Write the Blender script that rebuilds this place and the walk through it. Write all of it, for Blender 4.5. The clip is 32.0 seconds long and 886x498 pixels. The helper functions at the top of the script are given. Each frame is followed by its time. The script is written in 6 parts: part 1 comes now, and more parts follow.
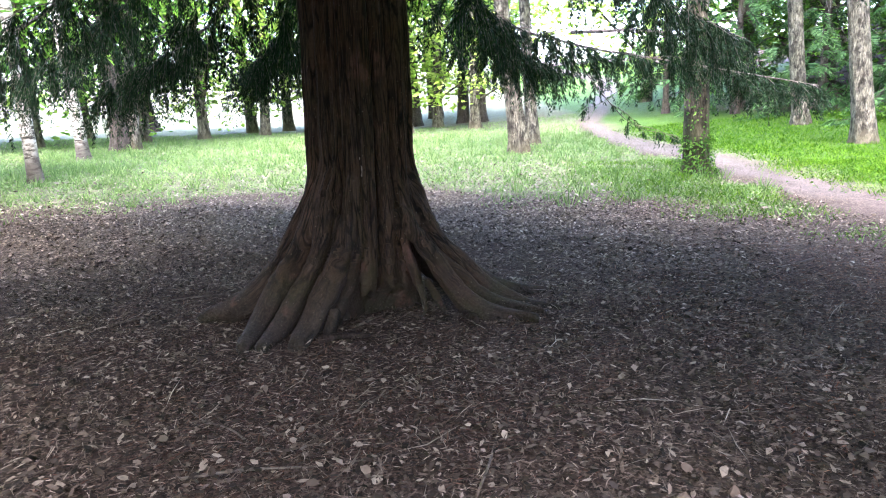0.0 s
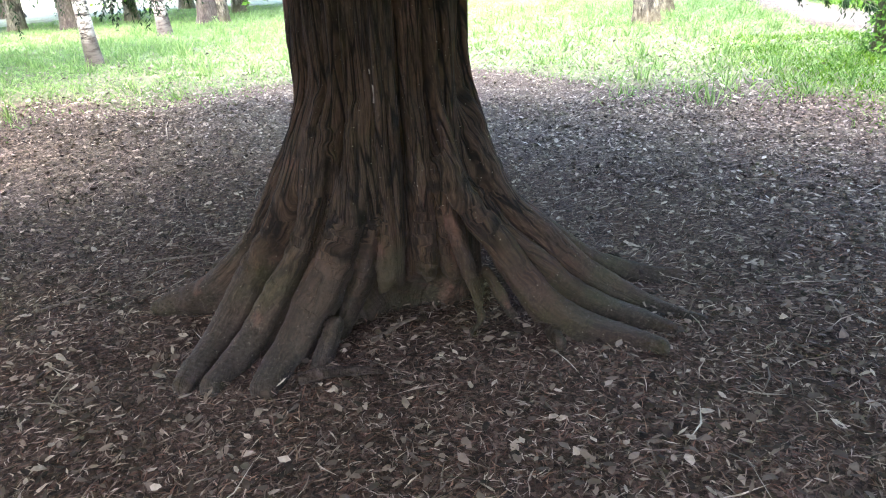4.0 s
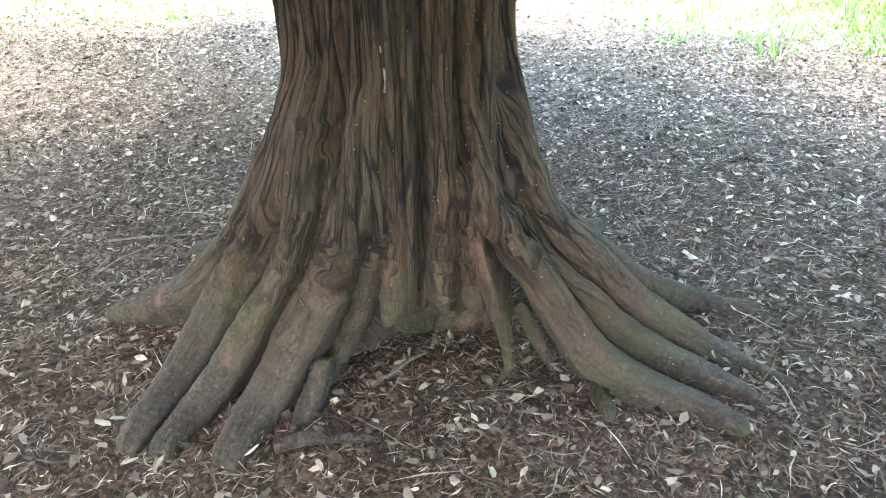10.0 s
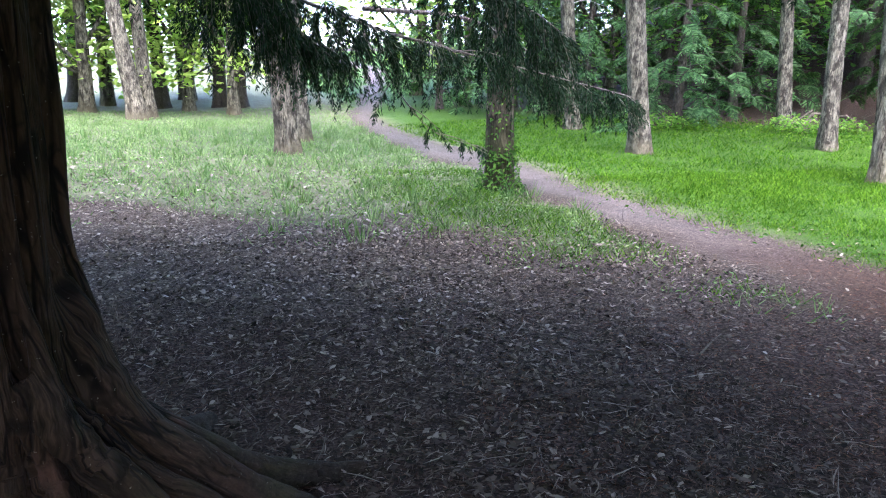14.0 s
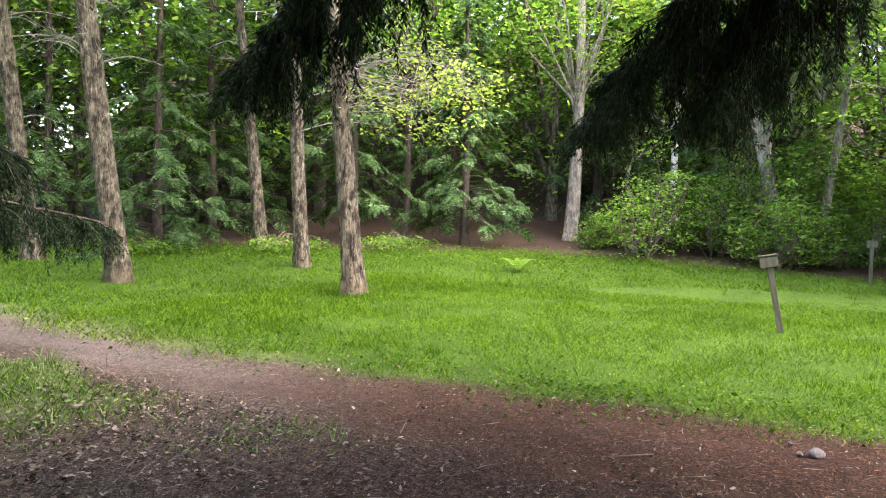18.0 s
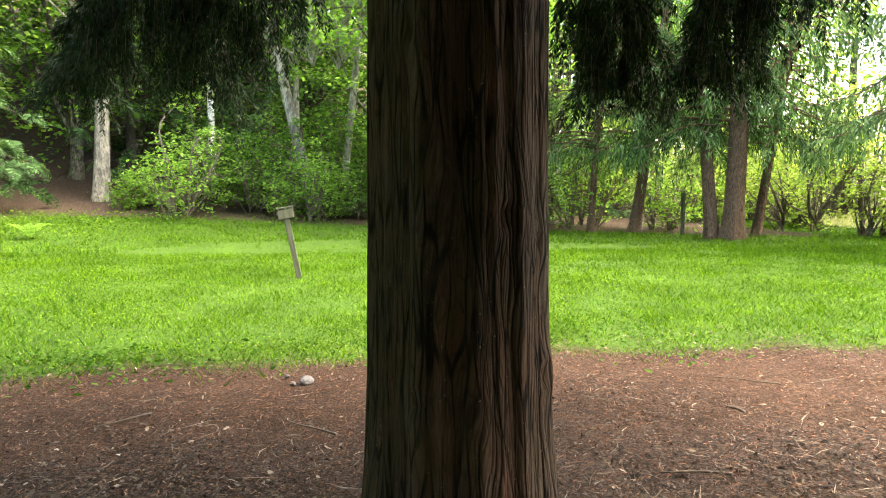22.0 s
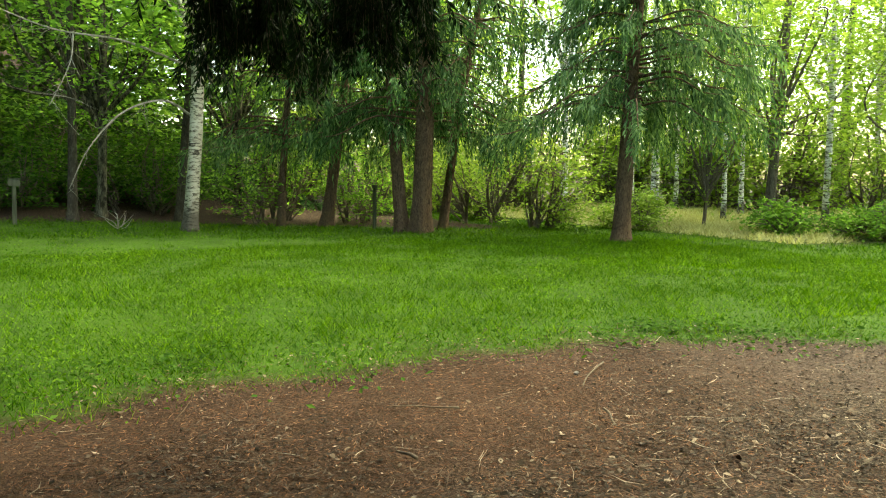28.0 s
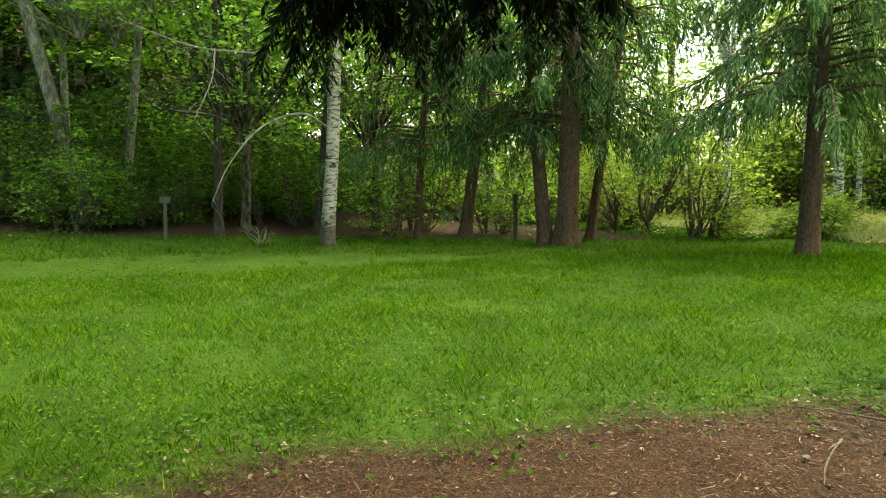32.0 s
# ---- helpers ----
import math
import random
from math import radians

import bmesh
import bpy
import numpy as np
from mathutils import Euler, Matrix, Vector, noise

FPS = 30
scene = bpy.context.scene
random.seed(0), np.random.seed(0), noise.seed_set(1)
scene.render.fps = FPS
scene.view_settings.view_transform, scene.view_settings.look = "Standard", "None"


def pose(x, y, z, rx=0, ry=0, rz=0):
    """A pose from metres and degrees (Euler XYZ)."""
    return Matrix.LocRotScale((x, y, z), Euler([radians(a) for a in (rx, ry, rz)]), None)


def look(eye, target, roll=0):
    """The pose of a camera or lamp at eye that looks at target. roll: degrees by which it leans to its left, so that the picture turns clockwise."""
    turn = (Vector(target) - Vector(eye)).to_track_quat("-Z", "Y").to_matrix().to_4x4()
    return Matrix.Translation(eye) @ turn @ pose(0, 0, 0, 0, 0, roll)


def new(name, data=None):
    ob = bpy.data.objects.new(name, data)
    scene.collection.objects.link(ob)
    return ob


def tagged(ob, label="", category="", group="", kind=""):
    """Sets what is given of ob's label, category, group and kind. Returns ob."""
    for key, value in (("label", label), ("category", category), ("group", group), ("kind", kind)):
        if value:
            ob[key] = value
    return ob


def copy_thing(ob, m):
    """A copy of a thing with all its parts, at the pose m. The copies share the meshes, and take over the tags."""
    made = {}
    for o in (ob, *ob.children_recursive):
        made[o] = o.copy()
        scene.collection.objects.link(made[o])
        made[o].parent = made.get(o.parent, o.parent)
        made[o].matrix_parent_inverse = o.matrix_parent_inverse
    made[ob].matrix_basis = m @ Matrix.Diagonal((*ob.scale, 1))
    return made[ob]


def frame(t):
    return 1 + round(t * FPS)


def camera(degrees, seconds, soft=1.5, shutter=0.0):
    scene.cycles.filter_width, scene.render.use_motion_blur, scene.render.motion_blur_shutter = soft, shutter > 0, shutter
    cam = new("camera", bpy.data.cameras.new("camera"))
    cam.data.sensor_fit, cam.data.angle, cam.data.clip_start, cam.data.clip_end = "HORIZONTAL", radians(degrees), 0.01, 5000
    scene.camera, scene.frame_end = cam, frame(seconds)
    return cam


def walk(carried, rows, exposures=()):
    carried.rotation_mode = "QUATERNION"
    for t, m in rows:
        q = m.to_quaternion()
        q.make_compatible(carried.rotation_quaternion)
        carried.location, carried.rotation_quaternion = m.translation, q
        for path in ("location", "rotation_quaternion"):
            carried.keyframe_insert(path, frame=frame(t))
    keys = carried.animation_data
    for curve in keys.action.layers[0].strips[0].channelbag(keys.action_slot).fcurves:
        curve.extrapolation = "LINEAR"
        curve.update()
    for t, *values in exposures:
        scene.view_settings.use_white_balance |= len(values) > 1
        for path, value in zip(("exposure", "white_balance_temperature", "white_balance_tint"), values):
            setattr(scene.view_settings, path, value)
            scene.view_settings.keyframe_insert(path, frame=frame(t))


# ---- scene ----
cam = camera(66.3, 32.0, soft=1.1)
PATH = [
    (0, (0.164, -0.071, 1.476), (0.12, 1.885, 1.06), -1.7),
    (0.5, (0.312, 0.189, 1.498), (0.143, 2.139, 1.086), -0.0),
    (1, (0.385, 0.459, 1.482), (0.083, 2.386, 1.038), -0.4),
    (1.5, (0.354, 0.728, 1.498), (0.045, 2.654, 1.055), -1.9),
    (2, (0.369, 0.933, 1.492), (-0.035, 2.834, 1.023), -3.2),
    (2.5, (0.407, 1.218, 1.493), (-0.018, 3.102, 0.971), -2.5),
    (3, (0.402, 1.415, 1.484), (-0.004, 3.267, 0.849), -2.0),
    (3.5, (0.327, 1.656, 1.481), (-0.03, 3.494, 0.778), -3.4),
    (5.5, (0.272, 2.392, 1.574), (-0.134, 4.14, 0.69), -1.2),
    (6, (0.186, 2.531, 1.57), (-0.165, 4.302, 0.709), -1.5),
    (6.5, (0.151, 2.587, 1.574), (-0.197, 4.349, 0.692), -1.3),
    (7, (0.141, 2.608, 1.583), (-0.192, 4.339, 0.639), 0.2),
    (7.5, (0.131, 2.618, 1.59), (-0.211, 4.345, 0.642), 0.0),
    (8, (0.121, 2.616, 1.58), (-0.245, 4.326, 0.61), -0.1),
    (8.5, (0.118, 2.62, 1.583), (-0.264, 4.321, 0.602), -0.5),
    (9, (0.122, 2.613, 1.584), (-0.247, 4.319, 0.608), -0.2),
    (9.5, (0.125, 2.608, 1.584), (-0.254, 4.314, 0.611), -0.5),
    (10, (0.124, 2.613, 1.584), (-0.264, 4.315, 0.608), -0.7),
    (10.5, (0.123, 2.615, 1.588), (-0.261, 4.316, 0.61), -0.7),
    (11, (0.112, 2.607, 1.59), (-0.29, 4.317, 0.634), -0.6),
    (11.5, (0.113, 2.588, 1.596), (-0.367, 4.313, 0.705), -1.3),
    (12, (0.131, 2.556, 1.598), (-0.343, 4.311, 0.763), -1.6),
    (12.5, (0.169, 2.552, 1.606), (-0.238, 4.344, 0.817), -1.4),
    (13, (0.22, 2.547, 1.617), (0.187, 4.44, 0.971), 0.3),
    (13.5, (0.278, 2.516, 1.611), (0.621, 4.413, 1.078), 1.2),
    (14, (0.297, 2.512, 1.613), (0.923, 4.356, 1.157), 1.8),
    (14.5, (0.304, 2.545, 1.613), (1.037, 4.355, 1.178), 2.0),
    (16.5, (0.731, 2.933, 1.653), (2.116, 4.374, 1.584), 2.7),
    (17, (0.743, 3.003, 1.664), (2.36, 4.18, 1.631), 0.7),
    (17.5, (0.718, 3.123, 1.64), (2.423, 4.167, 1.593), -0.2),
    (18, (0.733, 3.163, 1.639), (2.465, 4.16, 1.571), 1.1),
    (18.5, (0.734, 3.175, 1.65), (2.458, 4.187, 1.596), 1.5),
    (19, (0.733, 3.17, 1.651), (2.468, 4.165, 1.62), 1.2),
    (19.5, (0.745, 3.157, 1.66), (2.505, 4.106, 1.654), 0.3),
    (20, (0.744, 3.16, 1.65), (2.53, 4.059, 1.649), 0.3),
    (20.5, (0.76, 3.122, 1.633), (2.603, 3.897, 1.587), 0.2),
    (21, (0.808, 3.047, 1.599), (2.755, 3.496, 1.503), 0.5),
    (21.5, (0.774, 2.904, 1.621), (2.767, 2.987, 1.479), -0.7),
    (22, (0.82, 2.703, 1.602), (2.799, 2.483, 1.422), -0.2),
    (22.5, (0.808, 2.528, 1.616), (2.742, 2.05, 1.44), 0.6),
    (23, (0.817, 2.464, 1.616), (2.681, 1.762, 1.436), 0.1),
    (23.5, (0.863, 2.479, 1.611), (2.698, 1.704, 1.435), 0.5),
    (24, (0.964, 2.479, 1.605), (2.739, 1.576, 1.425), 0.0),
    (24.5, (1.034, 2.472, 1.6), (2.729, 1.428, 1.409), 0.5),
    (25, (1.131, 2.416, 1.591), (2.868, 1.446, 1.389), 0.2),
    (25.5, (1.266, 2.265, 1.592), (2.962, 1.221, 1.408), 2.6),
    (27.5, (1.762, 2.057, 1.59), (3.425, 0.958, 1.431), 0.1),
    (28, (1.973, 1.864, 1.582), (3.682, 0.843, 1.382), 0.9),
    (28.5, (2.13, 1.785, 1.58), (3.85, 0.786, 1.372), 0.4),
    (29, (2.294, 1.745, 1.585), (4.004, 0.727, 1.38), -0.8),
    (29.5, (2.429, 1.667, 1.595), (4.137, 0.645, 1.405), -0.5),
    (30, (2.583, 1.447, 1.601), (4.323, 0.474, 1.444), 1.1),
    (30.5, (2.648, 1.394, 1.607), (4.427, 0.502, 1.415), -0.2),
    (31, (2.816, 1.367, 1.598), (4.588, 0.458, 1.417), 1.0),
    (31.5, (3.006, 1.385, 1.612), (4.823, 0.568, 1.441), -0.8),
    (32, (3.141, 1.379, 1.625), (5.023, 0.727, 1.444), -0.5),
]
EXPOSURES = [(0, 4.55, 5800, 28), (3.5, 5.0, 5950, 27), (6, 5.75, 6050, 15), (8, 6.25, 6050, 14), (9, 6.5, 6000, 15), (11, 6.5, 6000, 15), (12, 6.25, 5950, 15), (13, 5.45, 5650, 25), (13.6, 4.1, 5500, 29), (14.5, 3.7, 5600, 29), (17, 3.5, 6700, 30), (20, 3.45, 7300, 28), (21, 3.3, 7600, 21), (22, 4.0, 7800, 15), (23, 3.65, 8300, 9), (25, 3.6, 8400, 4), (28, 2.8, 9000, -8), (30, 2.65, 9100, -11), (32, 2.65, 9150, -7)]
walk(cam, [(t, look(eye, target, roll)) for t, eye, target, roll in PATH], EXPOSURES)

# ---------------------------------------------------------------- light
world = bpy.data.worlds.new("sky")
scene.world = world
world.use_nodes = True
wn = world.node_tree
sky = wn.nodes.new("ShaderNodeTexSky")
sky.sky_type = "NISHITA"
sky.sun_disc = False
sky.sun_elevation, sky.sun_rotation = radians(58), radians(185)
sky.air_density, sky.dust_density = 1.2, 3.0
wn.links.new(sky.outputs[0], wn.nodes["Background"].inputs[0])
wn.nodes["Background"].inputs[1].default_value = 0.15

sun_data = bpy.data.lights.new("sun", "SUN")
sun_data.energy, sun_data.angle, sun_data.color = 1.15, radians(60), (1.0, 0.94, 0.82)
sun = new("sun", sun_data)
sun.matrix_world = look((-2.3, -26.4, 42.4), (0, 0, 0))


# ---------------------------------------------------------------- material kit
class Nodes:
    """A small kit to lay out one procedural material."""

    def __init__(self, name):
        self.mat = bpy.data.materials.new(name)
        self.mat.use_nodes = True
        self.tree = self.mat.node_tree
        self.bsdf = self.tree.nodes["Principled BSDF"]
        self.out = self.tree.nodes["Material Output"]
        self.geo = self.node("ShaderNodeNewGeometry")
        self.co = self.node("ShaderNodeTexCoord").outputs["Object"]

    def node(self, kind, **props):
        n = self.tree.nodes.new(kind)
        for k, v in props.items():
            setattr(n, k, v)
        return n

    def link(self, a, b):
        self.tree.links.new(a, b)

    def put(self, socket, value):
        if hasattr(value, "is_output"):
            self.link(value, socket)
        else:
            socket.default_value = value

    def scaled(self, sx, sy, sz, src=None):
        m = self.node("ShaderNodeMapping")
        self.link(src or self.co, m.inputs[0])
        m.inputs["Scale"].default_value = (sx, sy, sz)
        return m.outputs[0]

    def noise(self, scale, vec=None, detail=4.0, rough=0.55, distort=0.0):
        n = self.node("ShaderNodeTexNoise")
        self.link(vec or self.co, n.inputs["Vector"])
        n.inputs["Scale"].default_value, n.inputs["Detail"].default_value = scale, detail
        n.inputs["Roughness"].default_value, n.inputs["Distortion"].default_value = rough, distort
        return n.outputs["Fac"]

    def cells(self, scale, vec=None, feature="F1"):
        n = self.node("ShaderNodeTexVoronoi", feature=feature)
        self.link(vec or self.co, n.inputs["Vector"])
        n.inputs["Scale"].default_value = scale
        return n

    def ramp(self, fac, *stops):
        n = self.node("ShaderNodeValToRGB")
        while len(n.color_ramp.elements) < len(stops):
            n.color_ramp.elements.new(0.5)
        for e, (p, c) in zip(n.color_ramp.elements, stops):
            e.position, e.color = p, (*c, 1) if isinstance(c, tuple) else (c, c, c, 1)
        self.link(fac, n.inputs[0])
        return n.outputs[0]

    def mix(self, fac, a, b, how="MIX"):
        n = self.node("ShaderNodeMix", data_type="RGBA", blend_type=how)
        self.put(n.inputs[0], fac)
        for s, v in ((n.inputs[6], a), (n.inputs[7], b)):
            self.put(s, (*v, 1) if isinstance(v, tuple) else v)
        return n.outputs[2]

    def math(self, op, a, b=0.0):
        n = self.node("ShaderNodeMath", operation=op, use_clamp=op == "MULTIPLY")
        self.put(n.inputs[0], a), self.put(n.inputs[1], b)
        return n.outputs[0]

    def bump(self, height, depth, dist=0.02):
        n = self.node("ShaderNodeBump")
        n.inputs["Strength"].default_value, n.inputs["Distance"].default_value = depth, dist
        self.link(height, n.inputs["Height"])
        self.link(n.outputs[0], self.bsdf.inputs["Normal"])

    def done(self, colour, rough=0.85, spec=0.25):
        self.put(self.bsdf.inputs["Base Color"], (*colour, 1) if isinstance(colour, tuple) else colour)
        self.put(self.bsdf.inputs["Roughness"], rough)
        self.bsdf.inputs["Specular IOR Level"].default_value = spec
        return self.mat


def bark(name, deep, mid, high, stripe=26.0, moss=None, moss_top=0.9, rough_z=1.6, relief=0.9, ridge=False, cracks=0.8, blot=0.0):
    """Fissured bark, stretched along the trunk, with green-grey growth near the foot."""
    n = Nodes(name)
    v = n.scaled(1, 1, rough_z / 14)
    wob = n.noise(stripe, v, 5, 0.6, 0.6)
    fine = n.noise(stripe * 4, n.scaled(1, 1, 0.2), 3, 0.6)
    broad = n.noise(1.6, None, 3)
    c = n.ramp(wob, (0.32, deep), (0.5, mid), (0.72, high))
    c = n.mix(n.ramp(fine, (0.35, 0.0), (0.75, 0.45)), c, high)
    c = n.mix(n.ramp(broad, (0.4, 0.0), (0.7, 0.35)), c, deep)
    if blot:
        c = n.mix(n.ramp(n.noise(7, n.scaled(1, 1, 0.55), 5, 0.65), (0.46, 0.0), (0.6, blot)), c, tuple(1.3 * k for k in deep))
    bent = n.node("ShaderNodeVectorMath", operation="MULTIPLY_ADD")
    n.link(n.node("ShaderNodeTexNoise").outputs["Color"], bent.inputs[0])
    bent.inputs[1].default_value = (0.06, 0.06, 0.02)
    n.link(n.scaled(1, 1, 0.045), bent.inputs[2])
    edge = n.cells(stripe * 1.25, bent.outputs[0], "DISTANCE_TO_EDGE").outputs["Distance"]
    broken = n.ramp(n.noise(9, n.scaled(1, 1, 0.4), 3), (0.42, 0.0), (0.62, 1.0))
    crack = n.math("MULTIPLY", n.ramp(edge, (0.0, 1.0), (0.10, 0.0)), broken)
    c = n.mix(n.math("MULTIPLY", crack, cracks), c, tuple(0.4 * k for k in deep))
    if ridge:
        lines = n.node("ShaderNodeAttribute", attribute_name="ridge").outputs["Fac"]
        c = n.mix(n.ramp(lines, (0.25, 1.0), (0.62, 0.0)), c, tuple(0.5 * k for k in deep))
        c = n.mix(n.ramp(lines, (0.72, 0.0), (0.98, 0.45)), c, high)
    if moss:
        sep = n.node("ShaderNodeSeparateXYZ")
        n.link(n.geo.outputs["Position"], sep.inputs[0])
        low = n.math("SUBTRACT", moss_top, sep.outputs["Z"])
        patch = n.math("ADD", low, n.math("MULTIPLY", n.noise(3.5, None, 5), 0.9))
        c = n.mix(n.ramp(patch, (0.42, 0.0), (1.1, 0.75)), c, moss)
        flecks = n.noise(60, n.scaled(1, 1, 0.35), 2, 0.5)
        c = n.mix(n.ramp(flecks, (0.70, 0.0), (0.77, 0.4)), c, (0.24, 0.22, 0.18))
    h = n.math("SUBTRACT", n.math("ADD", wob, n.math("MULTIPLY", fine, 0.4)), n.math("MULTIPLY", crack, 0.6 * cracks))
    n.bump(h, relief, 0.035)
    return n.done(c, 0.9, 0.15)


def foliage(name, dark, mid, light, thin=0.35, rough=0.6, scatter=0.5):
    """Leaves: each one its own tone, with light that shines through."""
    n = Nodes(name)
    rnd = n.geo.outputs["Random Per Island"]
    c = n.ramp(rnd, (0.0, dark), (scatter, mid), (1.0, light))
    c = n.mix(n.ramp(n.noise(0.7, n.geo.outputs["Position"], 2), (0.35, 0.0), (0.7, 0.5)), c, dark)
    n.done(c, rough, 0.06)
    t = n.node("ShaderNodeBsdfTranslucent")
    n.link(n.mix(1.0, c, (1.25, 1.3, 0.75), "MULTIPLY"), t.inputs[0])
    m = n.node("ShaderNodeMixShader")
    m.inputs[0].default_value = thin
    n.link(n.bsdf.outputs[0], m.inputs[1]), n.link(t.outputs[0], m.inputs[2])
    n.link(m.outputs[0], n.out.inputs[0])
    return n.mat


def dead_leaves(name, *tones):
    n = Nodes(name)
    c = n.ramp(n.geo.outputs["Random Per Island"], *zip((0.0, 0.36, 0.8, 1.0), tones))
    c = n.mix(n.ramp(n.noise(40, None, 2), (0.4, 0.0), (0.7, 0.4)), c, (0.05, 0.038, 0.026))
    return n.done(c, 0.88, 0.14)


def fibrous_bark(name, deep, mid, high, moss, moss_top):
    """Stringy bark in long plates that follow the run of trunk and roots, greened near the soil."""
    n = Nodes(name)
    grain = n.node("ShaderNodeAttribute", attribute_name="grain").outputs["Vector"]
    warp = n.node("ShaderNodeTexNoise")
    n.link(n.scaled(1, 0.16, 1, grain), warp.inputs["Vector"])
    warp.inputs["Scale"].default_value, warp.inputs["Detail"].default_value = 14, 3
    bent = n.node("ShaderNodeVectorMath", operation="MULTIPLY_ADD")
    n.link(warp.outputs["Color"], bent.inputs[0])
    bent.inputs[1].default_value = (0.011, 0.03, 0.0)
    n.link(grain, bent.inputs[2])
    lanes = bent.outputs[0]
    plate = n.cells(38, n.scaled(1, 0.07, 1, lanes), "DISTANCE_TO_EDGE").outputs["Distance"]
    shade = n.node("ShaderNodeSeparateColor")
    n.link(n.cells(38, n.scaled(1, 0.07, 1, lanes)).outputs["Color"], shade.inputs[0])
    strip = n.cells(66, n.scaled(1, 0.1, 1, lanes), "DISTANCE_TO_EDGE").outputs["Distance"]
    fibre = n.noise(190, n.scaled(1, 0.06, 1, grain), 3, 0.65)
    broken = n.ramp(n.noise(13, n.scaled(1, 0.3, 1, grain), 3), (0.36, 0.3), (0.52, 1.0))
    sep = n.node("ShaderNodeSeparateXYZ")
    n.link(n.geo.outputs["Position"], sep.inputs[0])
    patch = n.math("ADD", n.math("SUBTRACT", moss_top, sep.outputs["Z"]), n.math("MULTIPLY", n.noise(4.5, None, 5, 0.65), 1.1))
    smooth = n.math("MULTIPLY", n.ramp(patch, (0.35, 1.0), (0.8, 0.16)), broken)
    crack = n.math("MULTIPLY", n.ramp(plate, (0.0, 1.0), (0.04, 0.9), (0.09, 0.0)), smooth)
    nick = n.math("MULTIPLY", n.ramp(strip, (0.0, 0.75), (0.07, 0.0)), smooth)
    c = n.ramp(fibre, (0.3, deep), (0.48, mid), (0.7, high))
    c = n.mix(n.ramp(shade.outputs["Red"], (0.1, 0.4), (0.6, 0.0)), c, deep)
    c = n.mix(n.ramp(shade.outputs["Green"], (0.55, 0.0), (0.95, 0.4)), c, high)
    broad = n.noise(1.9, None, 4)
    c = n.mix(n.ramp(broad, (0.42, 0.0), (0.68, 0.7)), c, tuple(k * m for k, m in zip(mid, (1.5, 1.1, 0.9))))
    c = n.mix(n.ramp(patch, (0.5, 0.0), (1.0, 0.72)), c, moss)
    green = n.math("MULTIPLY", n.ramp(n.noise(3.1, None, 5), (0.5, 0.0), (0.64, 0.45)), n.ramp(patch, (0.3, 0.0), (0.7, 1.0)))
    c = n.mix(green, c, (0.028, 0.03, 0.010))
    worn = n.ramp(n.noise(5.0, n.scaled(1, 1, 0.8), 4), (0.6, 0.0), (0.7, 0.6))
    c = n.mix(worn, c, (0.115, 0.06, 0.042))
    scale = n.noise(62, None, 6, 0.74)
    rugged = n.ramp(patch, (0.45, 0.0), (0.95, 1.0))
    c = n.mix(n.math("MULTIPLY", n.ramp(scale, (0.36, 0.75), (0.52, 0.0)), rugged), c, tuple(0.7 * k for k in deep))
    c = n.mix(n.math("MULTIPLY", n.ramp(scale, (0.56, 0.0), (0.68, 0.6)), rugged), c, (0.085, 0.079, 0.061))
    c = n.mix(n.math("MULTIPLY", nick, 0.8), c, tuple(0.55 * k for k in deep))
    c = n.mix(crack, c, tuple(0.3 * k for k in deep))
    flecks = n.noise(85, None, 2, 0.5)
    c = n.mix(n.ramp(flecks, (0.72, 0.0), (0.76, 0.6)), c, (0.24, 0.23, 0.18))
    body = n.math("ADD", n.math("MULTIPLY", n.ramp(plate, (0.0, 0.0), (0.13, 0.85), (0.4, 1.0)), smooth), n.math("MULTIPLY", n.ramp(strip, (0.0, 0.0), (0.14, 0.4)), smooth))
    h = n.math("ADD", body, n.math("ADD", n.math("MULTIPLY", fibre, 0.35), n.math("MULTIPLY", n.math("MULTIPLY", scale, rugged), 0.9)))
    n.bump(h, 0.75, 0.010)
    return n.done(c, 0.88, 0.2)


M_CEDAR = fibrous_bark("cedar_bark", (0.0062, 0.0043, 0.0028), (0.0275, 0.0178, 0.0108), (0.068, 0.0465, 0.03), (0.0215, 0.0195, 0.0148), 0.4)
M_CEDAR_DARK = fibrous_bark("cedar_bark_brown", (0.024, 0.017, 0.011), (0.054, 0.038, 0.0245), (0.095, 0.07, 0.047), (0.03, 0.03, 0.02), -2.0)
M_GREY = bark("furrowed_bark", (0.016, 0.014, 0.010), (0.095, 0.087, 0.06), (0.28, 0.265, 0.195), 24, (0.1, 0.088, 0.05), 0.75, 3.4, 1.0, False, 1.0, 0.9)
M_BROWN = bark("spruce_bark", (0.03, 0.02, 0.014), (0.1, 0.062, 0.038), (0.19, 0.125, 0.08), 34, None, 0, 5.0)
M_TWIG = bark("twig_bark", (0.05, 0.04, 0.03), (0.12, 0.1, 0.08), (0.24, 0.21, 0.17), 40)
M_PALE_BARK = bark("pale_lichened_bark", (0.05, 0.046, 0.036), (0.24, 0.225, 0.175), (0.42, 0.4, 0.33), 18, (0.13, 0.115, 0.055), 1.0, 4.0, 0.8, False, 0.6, 0.6)
M_PALE_TWIG = bark("pale_twig_bark", (0.12, 0.115, 0.1), (0.23, 0.22, 0.19), (0.36, 0.345, 0.31), 40)
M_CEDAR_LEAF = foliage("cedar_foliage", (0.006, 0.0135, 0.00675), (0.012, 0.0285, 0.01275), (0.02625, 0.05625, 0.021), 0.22)
